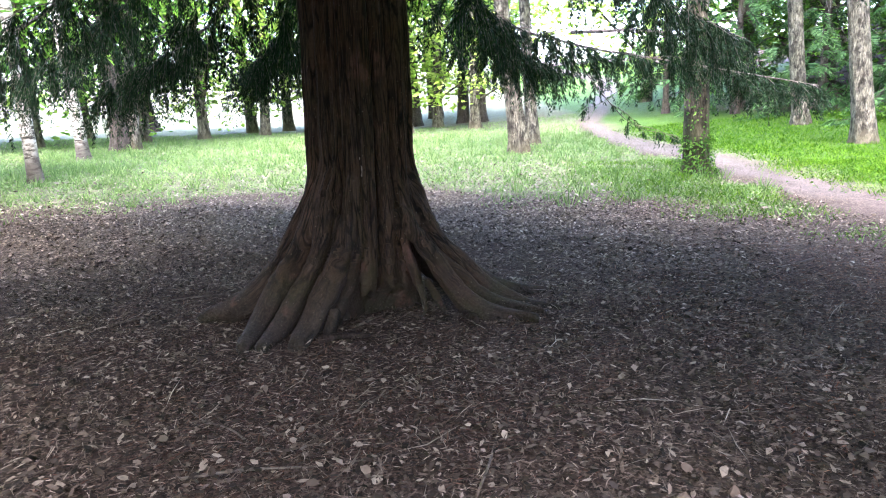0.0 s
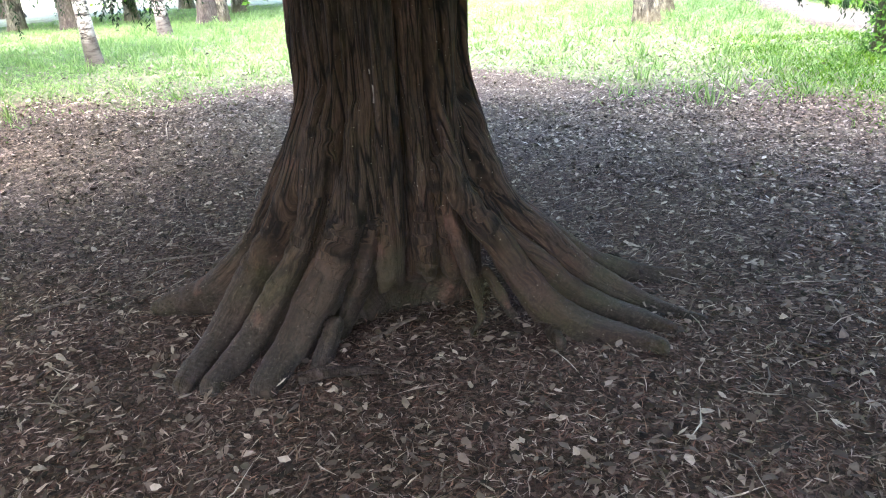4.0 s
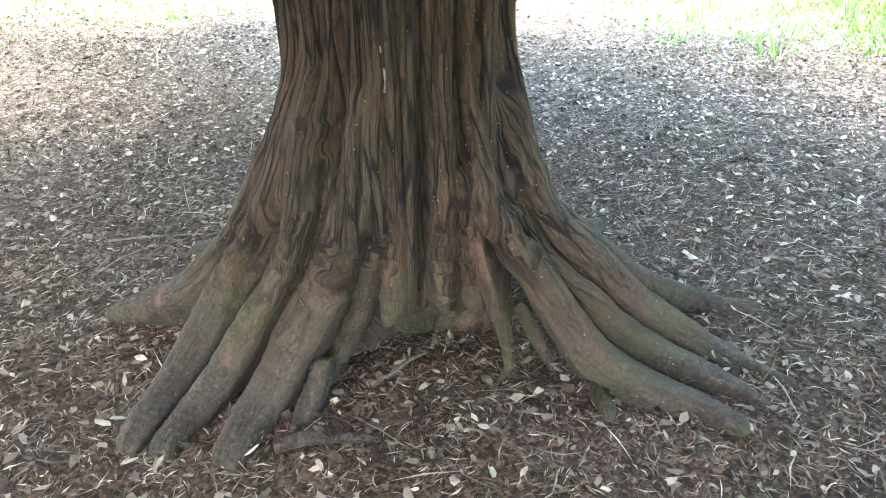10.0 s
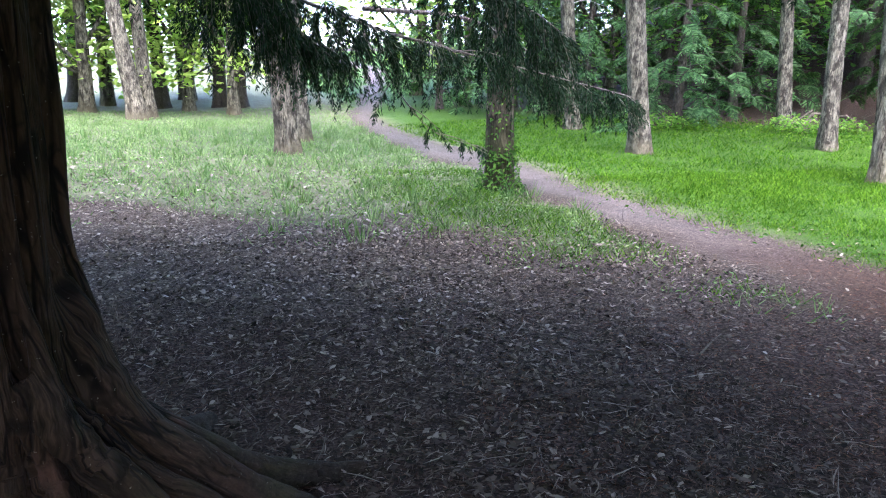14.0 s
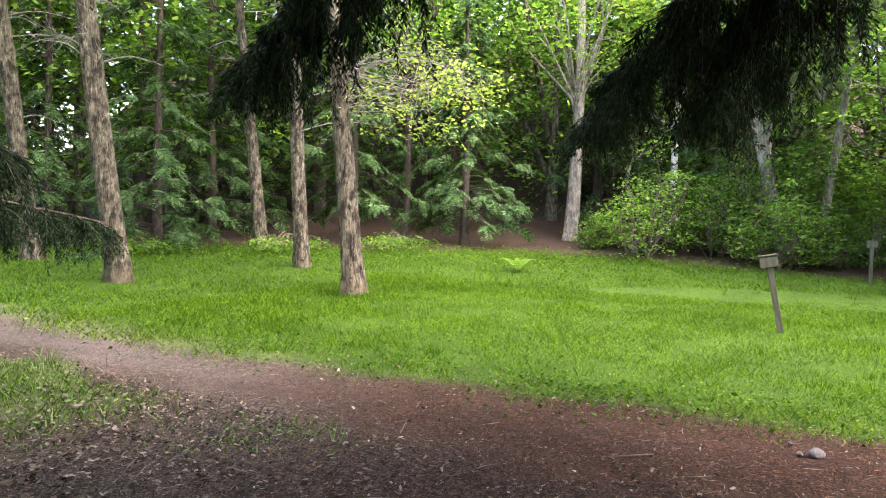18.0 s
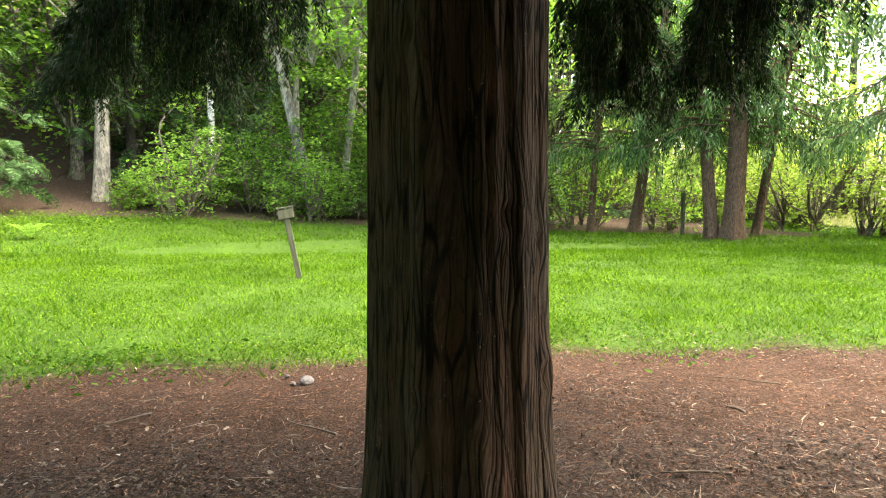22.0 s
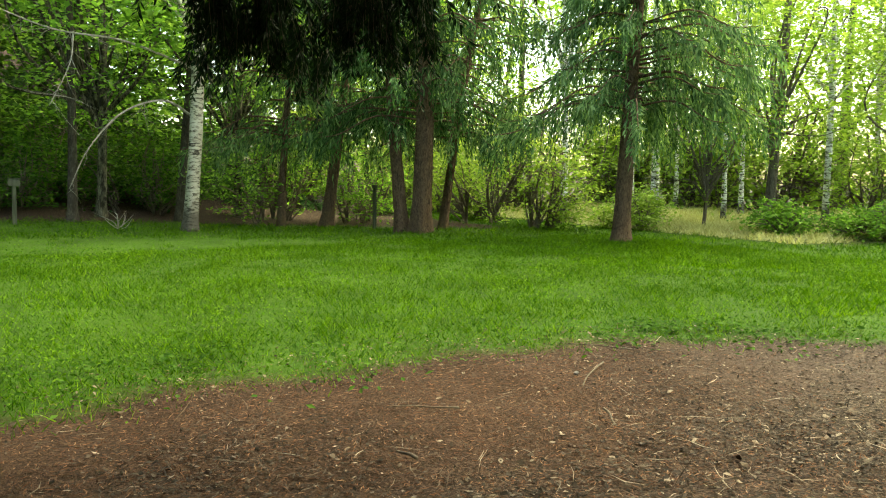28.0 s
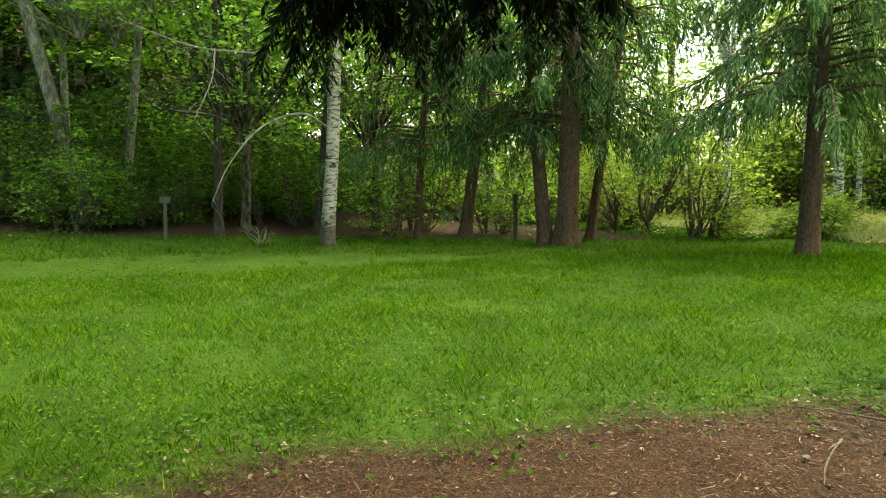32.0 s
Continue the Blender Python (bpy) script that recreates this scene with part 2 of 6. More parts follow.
M_SPRUCE_LEAF = foliage("spruce_foliage", (0.03, 0.07, 0.03), (0.085, 0.165, 0.068), (0.2, 0.31, 0.14), 0.45)
M_BLUE_LEAF = foliage("cypress_foliage", (0.018, 0.046, 0.016), (0.05, 0.112, 0.038), (0.13, 0.235, 0.09), 0.4)
M_BEECH = foliage("beech_leaves", (0.07, 0.15, 0.032), (0.15, 0.29, 0.06), (0.3, 0.47, 0.12), 0.66)
M_SPRING = foliage("spring_leaves", (0.12, 0.2, 0.035), (0.22, 0.33, 0.07), (0.38, 0.47, 0.15), 0.55)
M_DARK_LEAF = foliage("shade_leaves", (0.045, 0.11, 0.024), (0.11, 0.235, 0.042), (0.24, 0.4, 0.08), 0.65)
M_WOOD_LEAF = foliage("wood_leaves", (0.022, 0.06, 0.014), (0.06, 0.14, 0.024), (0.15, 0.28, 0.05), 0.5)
M_GRASS = foliage("grass_blades", (0.011, 0.046, 0.002), (0.043, 0.118, 0.005), (0.155, 0.265, 0.02), 0.45, 0.75)
M_HERB = foliage("herb_leaves", (0.02, 0.066, 0.005), (0.055, 0.13, 0.008), (0.14, 0.23, 0.028), 0.45, 0.75)
M_WEED = foliage("weed_leaves", (0.016, 0.05, 0.006), (0.034, 0.088, 0.012), (0.075, 0.15, 0.026), 0.4, 0.7)
# paler copy of the grass, with over-bright haze put into its colour
M_WASHED_GRASS = foliage("washed_grass_blades", (0.055, 0.11, 0.035), (0.12, 0.2, 0.07), (0.23, 0.32, 0.135), 0.4, 0.6)
# dry straw, made paler so that its colour carries the clearing's sunlight
M_STRAW = foliage("dry_grass_blades", (0.26, 0.26, 0.11), (0.45, 0.44, 0.24), (0.6, 0.58, 0.36), 0.45, 0.6)
M_MOSSY = bark("mossy_bark", (0.01, 0.009, 0.006), (0.05, 0.045, 0.029), (0.15, 0.13, 0.085), 15, (0.035, 0.042, 0.014), 1.2, 5.0, 1.0, False, 0.95, 0.9)
M_LITTER = dead_leaves("leaf_litter", (0.005, 0.0038, 0.0026), (0.035, 0.026, 0.018), (0.12, 0.094, 0.068), (0.27, 0.225, 0.17))
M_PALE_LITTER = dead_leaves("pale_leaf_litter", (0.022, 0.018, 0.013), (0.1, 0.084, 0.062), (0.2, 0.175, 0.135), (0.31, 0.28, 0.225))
M_RED_NEEDLE = dead_leaves("red_needle_litter", (0.008, 0.004, 0.0028), (0.045, 0.022, 0.0135), (0.1, 0.053, 0.033), (0.17, 0.11, 0.07))
M_PATH_NEEDLE = dead_leaves("path_needle_litter", (0.006, 0.003, 0.0018), (0.052, 0.0205, 0.009), (0.13, 0.058, 0.028), (0.24, 0.15, 0.09))
M_DUSK = bark("woodland_bark", (0.022, 0.018, 0.014), (0.06, 0.05, 0.039), (0.12, 0.105, 0.083), 30, None, 0, 5.0, 0.9, False, 0.8, 0.5)
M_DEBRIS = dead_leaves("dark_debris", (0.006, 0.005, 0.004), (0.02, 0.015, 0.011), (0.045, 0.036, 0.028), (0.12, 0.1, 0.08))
M_NEEDLE = dead_leaves("needle_litter", (0.005, 0.0038, 0.003), (0.04, 0.029, 0.02), (0.135, 0.102, 0.074), (0.27, 0.225, 0.172))


def birch_bark(name, pale):
    n = Nodes(name)
    bands = n.noise(6, n.scaled(0.8, 0.8, 2.6), 6, 0.72, 0.4)
    blot = n.noise(3.0, n.scaled(1, 1, 0.7), 4)
    c = n.ramp(bands, (0.405, (0.022, 0.019, 0.013)), (0.455, (0.15, 0.13, 0.095)), (0.51, tuple(0.8 * v for v in pale)), (0.66, pale))
    sep = n.node("ShaderNodeSeparateXYZ")
    n.link(n.co, sep.inputs[0])
    foot = n.math("ADD", n.math("MULTIPLY", n.math("SUBTRACT", 1.1, sep.outputs["Z"]), 0.8), n.math("MULTIPLY", blot, 0.6))
    c = n.mix(n.ramp(foot, (0.55, 0.0), (0.85, 0.85)), c, (0.035, 0.028, 0.019))
    n.bump(bands, 0.6, 0.02)
    return n.done(c, 0.7, 0.3)


M_BIRCH = birch_bark("birch_bark", (0.43, 0.405, 0.33))
# lighter copy of birch_bark, with sunshine put into its colour
M_SUNLIT_BIRCH = birch_bark("sunlit_birch_bark", (0.78, 0.76, 0.7))


def wood(name, a, b, scale=14.0):
    n = Nodes(name)
    g = n.noise(scale, n.scaled(1, 1, 0.08), 5, 0.6, 0.4)
    c = n.ramp(g, (0.3, a), (0.7, b))
    c = n.mix(n.ramp(n.noise(2.5), (0.45, 0.0), (0.7, 0.5)), c, (0.09, 0.11, 0.06))
    n.bump(g, 0.5, 0.005)
    return n.done(c, 0.85)


M_POST = wood("weathered_wood", (0.028, 0.032, 0.02), (0.09, 0.096, 0.066))
M_STICK = wood("dead_wood", (0.04, 0.03, 0.022), (0.12, 0.098, 0.073), 30)
M_DRIFT = bark("dark_dead_wood", (0.006, 0.004, 0.003), (0.022, 0.015, 0.011), (0.06, 0.045, 0.035), 30)


def stone_mat():
    n = Nodes("grey_stone")
    g = n.noise(18, None, 6)
    n.bump(g, 0.6, 0.01)
    return n.done(n.ramp(g, (0.3, (0.04, 0.039, 0.037)), (0.7, (0.15, 0.147, 0.142))), 0.8)


M_STONE = stone_mat()


def ground_mat():
    """Soil, needle carpet, trodden path and turf, by the plan's own zones."""
    n = Nodes("forest_floor")
    zone = n.node("ShaderNodeAttribute", attribute_name="zone")
    sep = n.node("ShaderNodeSeparateColor")
    n.link(zone.outputs["Color"], sep.inputs[0])
    xyz = n.node("ShaderNodeSeparateXYZ")
    n.link(n.co, xyz.inputs[0])
    sep_xy = n.math("MULTIPLY", n.math("MULTIPLY", n.math("SUBTRACT", 7.0, xyz.outputs["X"]), 1.0), n.math("MULTIPLY", n.math("SUBTRACT", xyz.outputs["Y"], 5.5), 0.4))
    grit = n.noise(55, None, 6, 0.7)
    clod = n.noise(9, None, 5, 0.65)
    big = n.noise(1.1, None, 4)
    flake = n.cells(38)
    chip = n.cells(70, n.scaled(1, 1, 1), "F1")
    chips = n.node("ShaderNodeSeparateColor")
    n.link(chip.outputs["Color"], chips.inputs[0])
    tone = n.math("ADD", n.math("MULTIPLY", grit, 0.5), n.math("ADD", n.math("MULTIPLY", clod, 0.3), n.math("MULTIPLY", chips.outputs["Red"], 0.3)))
    litter = n.ramp(tone, (0.36, (0.01014, 0.00702, 0.00468)), (0.58, (0.05616, 0.04212, 0.02964)), (0.82, (0.1872, 0.156, 0.117)))
    red = n.ramp(tone, (0.36, (0.0078, 0.00468, 0.00312)), (0.58, (0.0351, 0.02106, 0.01404)), (0.82, (0.117, 0.078, 0.0546)))
    path = n.ramp(n.math("ADD", n.math("MULTIPLY", tone, 0.75), n.math("MULTIPLY", big, 0.25)), (0.34, (0.008, 0.0048, 0.003)), (0.52, (0.034, 0.0175, 0.0092)), (0.78, (0.08, 0.047, 0.028)))
    # turf base kept dark in colour, to stand in for shade between blades
    turf = n.ramp(n.math("ADD", n.math("MULTIPLY", clod, 0.5), n.math("MULTIPLY", big, 0.5)), (0.3, (0.015, 0.04, 0.004)), (0.55, (0.032, 0.075, 0.006)), (0.75, (0.06, 0.105, 0.012)))
    # northern turf, washed out in colour to stand for over-bright light
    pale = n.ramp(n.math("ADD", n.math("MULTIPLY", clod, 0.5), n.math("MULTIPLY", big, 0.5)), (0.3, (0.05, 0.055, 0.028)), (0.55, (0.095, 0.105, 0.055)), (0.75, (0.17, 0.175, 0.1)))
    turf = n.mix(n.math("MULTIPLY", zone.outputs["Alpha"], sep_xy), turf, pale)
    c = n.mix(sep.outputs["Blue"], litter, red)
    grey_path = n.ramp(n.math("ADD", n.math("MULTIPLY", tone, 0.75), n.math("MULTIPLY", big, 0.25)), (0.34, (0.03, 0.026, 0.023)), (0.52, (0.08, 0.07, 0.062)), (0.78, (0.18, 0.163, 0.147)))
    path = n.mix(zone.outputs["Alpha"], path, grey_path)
    c = n.mix(sep.outputs["Green"], c, path)
    edge = n.math("ADD", sep.outputs["Red"], n.math("MULTIPLY", n.math("SUBTRACT", clod, 0.5), 0.9))
    c = n.mix(n.ramp(edge, (0.35, 0.0), (0.75, 1.0)), c, turf)
    n.bump(n.math("ADD", grit, clod), 0.8, 0.025)
    return n.done(c, 0.95, 0.15)


M_GROUND = ground_mat()


# ---------------------------------------------------------------- mesh kit
def mesh_of(name, v, t, mat, smooth=True):
    me = bpy.data.meshes.new(name)
    v, t = np.asarray(v, np.float32), np.asarray(t, np.int32)
    me.vertices.add(len(v))
    me.vertices.foreach_set("co", v.ravel())
    k = t.shape[1]
    me.loops.add(t.size)
    me.loops.foreach_set("vertex_index", t.ravel())
    me.polygons.add(len(t))
    me.polygons.foreach_set("loop_start", np.arange(0, t.size, k, dtype=np.int32))
    me.polygons.foreach_set("use_smooth", np.full(len(t), smooth))
    me.materials.append(mat)
    me.update(calc_edges=True)
    return me


def with_grain(me, values):
    """Gives the bark its run: metres round the stem and metres along it."""
    a = me.attributes.new("grain", "FLOAT_VECTOR", "POINT")
    a.data.foreach_set("vector", np.asarray(values, np.float32).ravel())
    return me


def joined(pieces):
    vs, ts, off = [], [], 0
    for v, t in pieces:
        vs.append(v), ts.append(np.asarray(t) + off)
        off += len(v)
    return np.concatenate(vs), np.concatenate(ts)


def thing(name, x, y, z, label, category, group="", kind="", rz=0.0):
    ob = new(name)
    ob.empty_display_size = 0.2
    ob.matrix_basis = pose(x, y, z, 0, 0, rz)
    return tagged(ob, label, category, group, kind)


def part(name, me, parent, label="", kind=""):
    ob = new(name, me)
    ob.parent = parent
    if kind:
        ob["kind"] = kind
    if label:
        ob["label"] = label
    return ob


def unit(a):
    return a / np.maximum(np.linalg.norm(a, axis=-1, keepdims=True), 1e-9)


def tube(pts, radii, sides=6, lump=0.0, rng=None, cap=True):
    """A tapered tube along points."""
    p = np.asarray(pts, float)
    r = np.asarray(radii, float)
    tan = unit(np.gradient(p, axis=0))
    ref = np.where(np.abs(tan[:, 2:3]) > 0.9, np.array([[1.0, 0, 0]]), np.array([[0, 0, 1.0]]))
    a = unit(np.cross(tan, ref))
    for i in range(1, len(a)):
        a[i] = unit(a[i - 1] - tan[i] * (a[i - 1] @ tan[i]))
    b = np.cross(tan, a)
    th = np.linspace(0, 2 * np.pi, sides, endpoint=False)
    rr = r[:, None] * np.ones(sides)
    if lump:
        rr = rr * (1 + lump * (rng.random((len(p), sides)) - 0.5))
    v = p[:, None] + rr[..., None] * (np.cos(th)[None, :, None] * a[:, None] + np.sin(th)[None, :, None] * b[:, None])
    k = len(p)
    i = np.arange(k - 1)[:, None] * sides
    j = np.arange(sides)[None]
    jn = (j + 1) % sides
    q = np.stack([i + j, i + jn, i + sides + jn, i + sides + j], -1).reshape(-1, 4)
    t = np.concatenate([q[:, [0, 1, 2]], q[:, [0, 2, 3]]])
    v = v.reshape(-1, 3)
    if cap:
        v = np.concatenate([v, p[:1], p[-1:]])
        n0, n1 = len(v) - 2, len(v) - 1
        j = np.arange(sides)
        t = np.concatenate([t, np.stack([np.full(sides, n0), (j + 1) % sides, j], -1),
                            np.stack([np.full(sides, n1), (k - 1) * sides + j, (k - 1) * sides + (j + 1) % sides], -1)])
    return v, t


def curve_pts(ctrl, n=12):
    """Points along a smooth line through a few control points."""
    c = np.asarray(ctrl, float)
    c = np.concatenate([2 * c[:1] - c[1:2], c, 2 * c[-1:] - c[-2:-1]])
    out = []
    for i in range(1, len(c) - 2):
        for s in np.linspace(0, 1, n, endpoint=False):
            a, b, d, e = c[i - 1:i + 3]
            out.append(0.5 * (2 * b + (d - a) * s + (2 * a - 5 * b + 4 * d - e) * s * s + (3 * b - a - 3 * d + e) * s ** 3))
    out.append(c[-2])
    return np.array(out)


def shards(p, d, u, length, width, fold=0.18, mid=0.45):
    """Leaf blades: folded rhombs at p along d, u up from the blade."""
    n = len(p)
    d, u = unit(d), unit(u)
    s = unit(np.cross(d, u))
    length = np.broadcast_to(np.asarray(length, float), (n,))[:, None]
    width = np.broadcast_to(np.asarray(width, float), (n,))[:, None]
    m = p + d * length * mid
    v = np.stack([p, m + s * width / 2 + u * width * fold, p + d * length, m - s * width / 2 + u * width * fold], 1).reshape(-1, 3)
    i = np.arange(n)[:, None] * 4
    return v, np.concatenate([i + [0, 1, 2], i + [0, 2, 3]], 1).reshape(-1, 3)


def ball(rng, n):
    return unit(rng.normal(size=(n, 3)))


# ---------------------------------------------------------------- the lie of the land
def soft_step(v, a, b):
    s = np.clip((v - a) / (b - a), 0, 1)
    return s * s * (3 - 2 * s)


def hill_share(x, y):
    return soft_step(y, -14, 4) * (1 - 0.85 * soft_step(y - x, 5, 30))


def ground_z(x, y):
    x, y = np.asarray(x, float), np.asarray(y, float)
    s = np.clip((np.hypot(x - 1, y - 3) - 6) / 7, 0, 1)
    q = (x - 0.73) * 0.866 + (y - 3.17) * 0.5
    rise = np.where(q < 13, 0, np.where(q < 17, 0.085 * 2 * np.clip((q - 13) / 4, 0, 1) ** 2, 0.085 * (q - 15)))
    steep = np.where(q < 26, 0, np.where(q < 34, 0.03 * (q - 26) ** 2, 1.92 + 0.48 * (np.minimum(q, 58) - 34)))
    steep = steep * hill_share(x, y)
    return 0.25 * s * s * (3 - 2 * s) + rise + steep


PATH_Y = [-60, -30, -12, -5, -4.2, -3.3, -1.5, 0.6, 3.85, 5.3, 6.8, 8.6, 10.4, 13.1, 16.5, 22.6, 30, 60]
PATH_EAST = [-32, -14, -2, 5.2, 5.85, 6.55, 7.05, 7.1, 7.02, 6.9, 6.77, 6.5, 6.05, 5.85, 5.85, 5.83, 6.4, 14]
PATH_WEST = [-34, -16, -4.2, 3.2, 3.9, 4.6, 4.7, 4.7, 4.75, 4.85, 5.2, 5.15, 5.15, 4.9, 4.65, 5.05, 5.8, 13]
RIM_DEG = [-180, -150, -90, -40, 0, 16, 28, 48, 75, 90, 113, 129, 152, 180]
RIM_R = [9.5, 12, 13, 9.5, 6.2, 5.8, 5.9, 5.7, 5.7, 6.7, 6.4, 6.7, 7.3, 9.5]


def zones(x, y):
    """How far a spot is turf, trodden path, red needle carpet."""
    east, west = np.interp(y, PATH_Y, PATH_EAST), np.interp(y, PATH_Y, PATH_WEST)
    wob = 0.18 * np.sin(x * 2.1 + 1.3 * np.sin(y * 1.7)) + 0.14 * np.sin(y * 3.3 + 2 * np.sin(x * 1.1))
    ang = np.degrees(np.arctan2(y - 4.8, x + 0.5))
    r = np.hypot(x + 0.5, y - 4.8)
    rim = np.interp(ang, RIM_DEG, RIM_R)
    outside = soft_step(r + 2.0 * wob, rim - 1.0, rim + 1.8)
    turf_w = outside * soft_step(west - x + wob, 0.0, 0.5)
    turf_e = soft_step(x + 0.4 * wob, east - 0.45, east + 0.65)
    path = soft_step(x + wob, west - 0.5, west + 0.5) * (1 - turf_e)
    red = np.maximum(1 - soft_step(r + wob, 1.6, 4.0), 0.95 * soft_step(x, 1.6, 3.2) * (1 - soft_step(y, 5.0, 7.5)) * soft_step(y + 0.5 * wob, -4.0, -1.3))
    wood_floor = soft_step((x - 0.73) * 0.866 + (y - 3.17) * 0.5, 20.5, 23.5) * hill_share(x, y)
    # past shade_end dark litter replaces turf and carries the trees' deep shade
    shade_end = np.interp(y, [-9.5, -9, -5, -1.6, 3], [17.6, 17.4, 20.0, 21.4, 21.2])
    wood_floor = np.maximum(wood_floor, soft_step(x, shade_end - 0.4, shade_end + 0.8) * soft_step(y, -11, -9) * (1 - soft_step(x, 40, 60)))
    clearing = soft_step(-y, 11.5, 14.5) * soft_step(x, 9, 12)
    turf = np.maximum(turf_w, turf_e) * (1 - wood_floor) * (1 - 0.9 * clearing)
    return turf, path * 0.85, np.maximum(red, 0.7 * wood_floor * (1 - clearing))


def build_ground():
    k = 260
    s = np.linspace(-1, 1, k)
    g = 24 * s + 900 * s ** 11
    x, y = np.meshgrid(4 + g, 5 + g, indexing="ij")
    near = np.exp(-(np.hypot(x - 2, y - 3) / 25) ** 2)
    z = ground_z(x, y) + near * (0.022 * np.sin(x * 3.1 + 2 * np.sin(y * 2.3)) * np.sin(y * 2.7 + 1.1 * np.sin(x * 1.9)) + 0.008 * np.sin(x * 11 + 3 * np.sin(y * 7)) * np.sin(y * 13))
    path = zones(x, y)
    z = z - 0.03 * path[1] * near
    v = np.stack([x, y, z], -1).reshape(-1, 3)
    i = np.arange(k - 1)[:, None] * k + np.arange(k - 1)[None]
    q = np.stack([i, i + k, i + k + 1, i + 1], -1).reshape(-1, 4)
    me = mesh_of("ground", v, q, M_GROUND)
    col = me.color_attributes.new("zone", "FLOAT_COLOR", "POINT")
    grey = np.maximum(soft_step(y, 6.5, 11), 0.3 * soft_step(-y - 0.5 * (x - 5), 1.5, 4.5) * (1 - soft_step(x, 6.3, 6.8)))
    data = np.stack([path[0], path[1], path[2], grey], -1)
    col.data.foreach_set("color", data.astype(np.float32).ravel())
    return tagged(new("ground", me), "woodland ground of leaf litter, needle carpet, trodden path and turf", "ground", "", "structure")


build_ground()


# ---------------------------------------------------------------- trees
def trunk_mesh(name, mat, height, r0, r1, lean=(0, 0), flare=0.35, sides=28, ridges=9, depth=0.06, seed=0, bow=0.0, step=0.22):
    rng = np.random.default_rng(seed)
    z = np.concatenate([np.linspace(-0.15, 1.0, 12), np.arange(1.0 + step, height, step), [height]])
    th = np.linspace(0, 2 * np.pi, sides, endpoint=False)
    u = np.clip(z / height, 0, 1)
    r = r0 + (r1 - r0) * u ** 0.9
    lobes = 1 + 0.5 * np.sin(th * rng.integers(3, 6) + rng.random() * 6)
    rad = r[:, None] + r0 * flare * np.exp(-np.maximum(z, 0) / (1.1 * r0 + 0.1))[:, None] * lobes[None]
    ph = rng.random(4) * 6
    furrow = np.sin(ridges * th[None] + 1.4 * np.sin(z[:, None] * 1.7 + ph[0]) + ph[1]) + 0.6 * np.sin((2 * ridges + 1) * th[None] + 2 * np.sin(z[:, None] * 2.9 + ph[2]))
    rad = rad * (1 + depth * 0.5 * furrow + 0.05 * np.sin(2 * th[None] + z[:, None] * 0.8 + ph[3]) + 0.03 * (rng.random(rad.shape) - 0.5))
    zz = np.maximum(z, 0)
    cx = lean[0] * zz + bow * np.sin(zz * 0.55 + ph[0]) - bow * np.sin(ph[0])
    cy = lean[1] * zz + bow * np.cos(zz * 0.5 + ph[1]) - bow * np.cos(ph[1])
    v = np.stack([cx[:, None] + rad * np.cos(th), cy[:, None] + rad * np.sin(th), z[:, None] + 0 * rad], -1).reshape(-1, 3)
    k = len(z)
    i = np.arange(k - 1)[:, None] * sides
    j = np.arange(sides)[None]
    jn = (j + 1) % sides
    q = np.stack([i + j, i + jn, i + sides + jn, i + sides + j], -1).reshape(-1, 4)
    return mesh_of(name, v, q, mat)


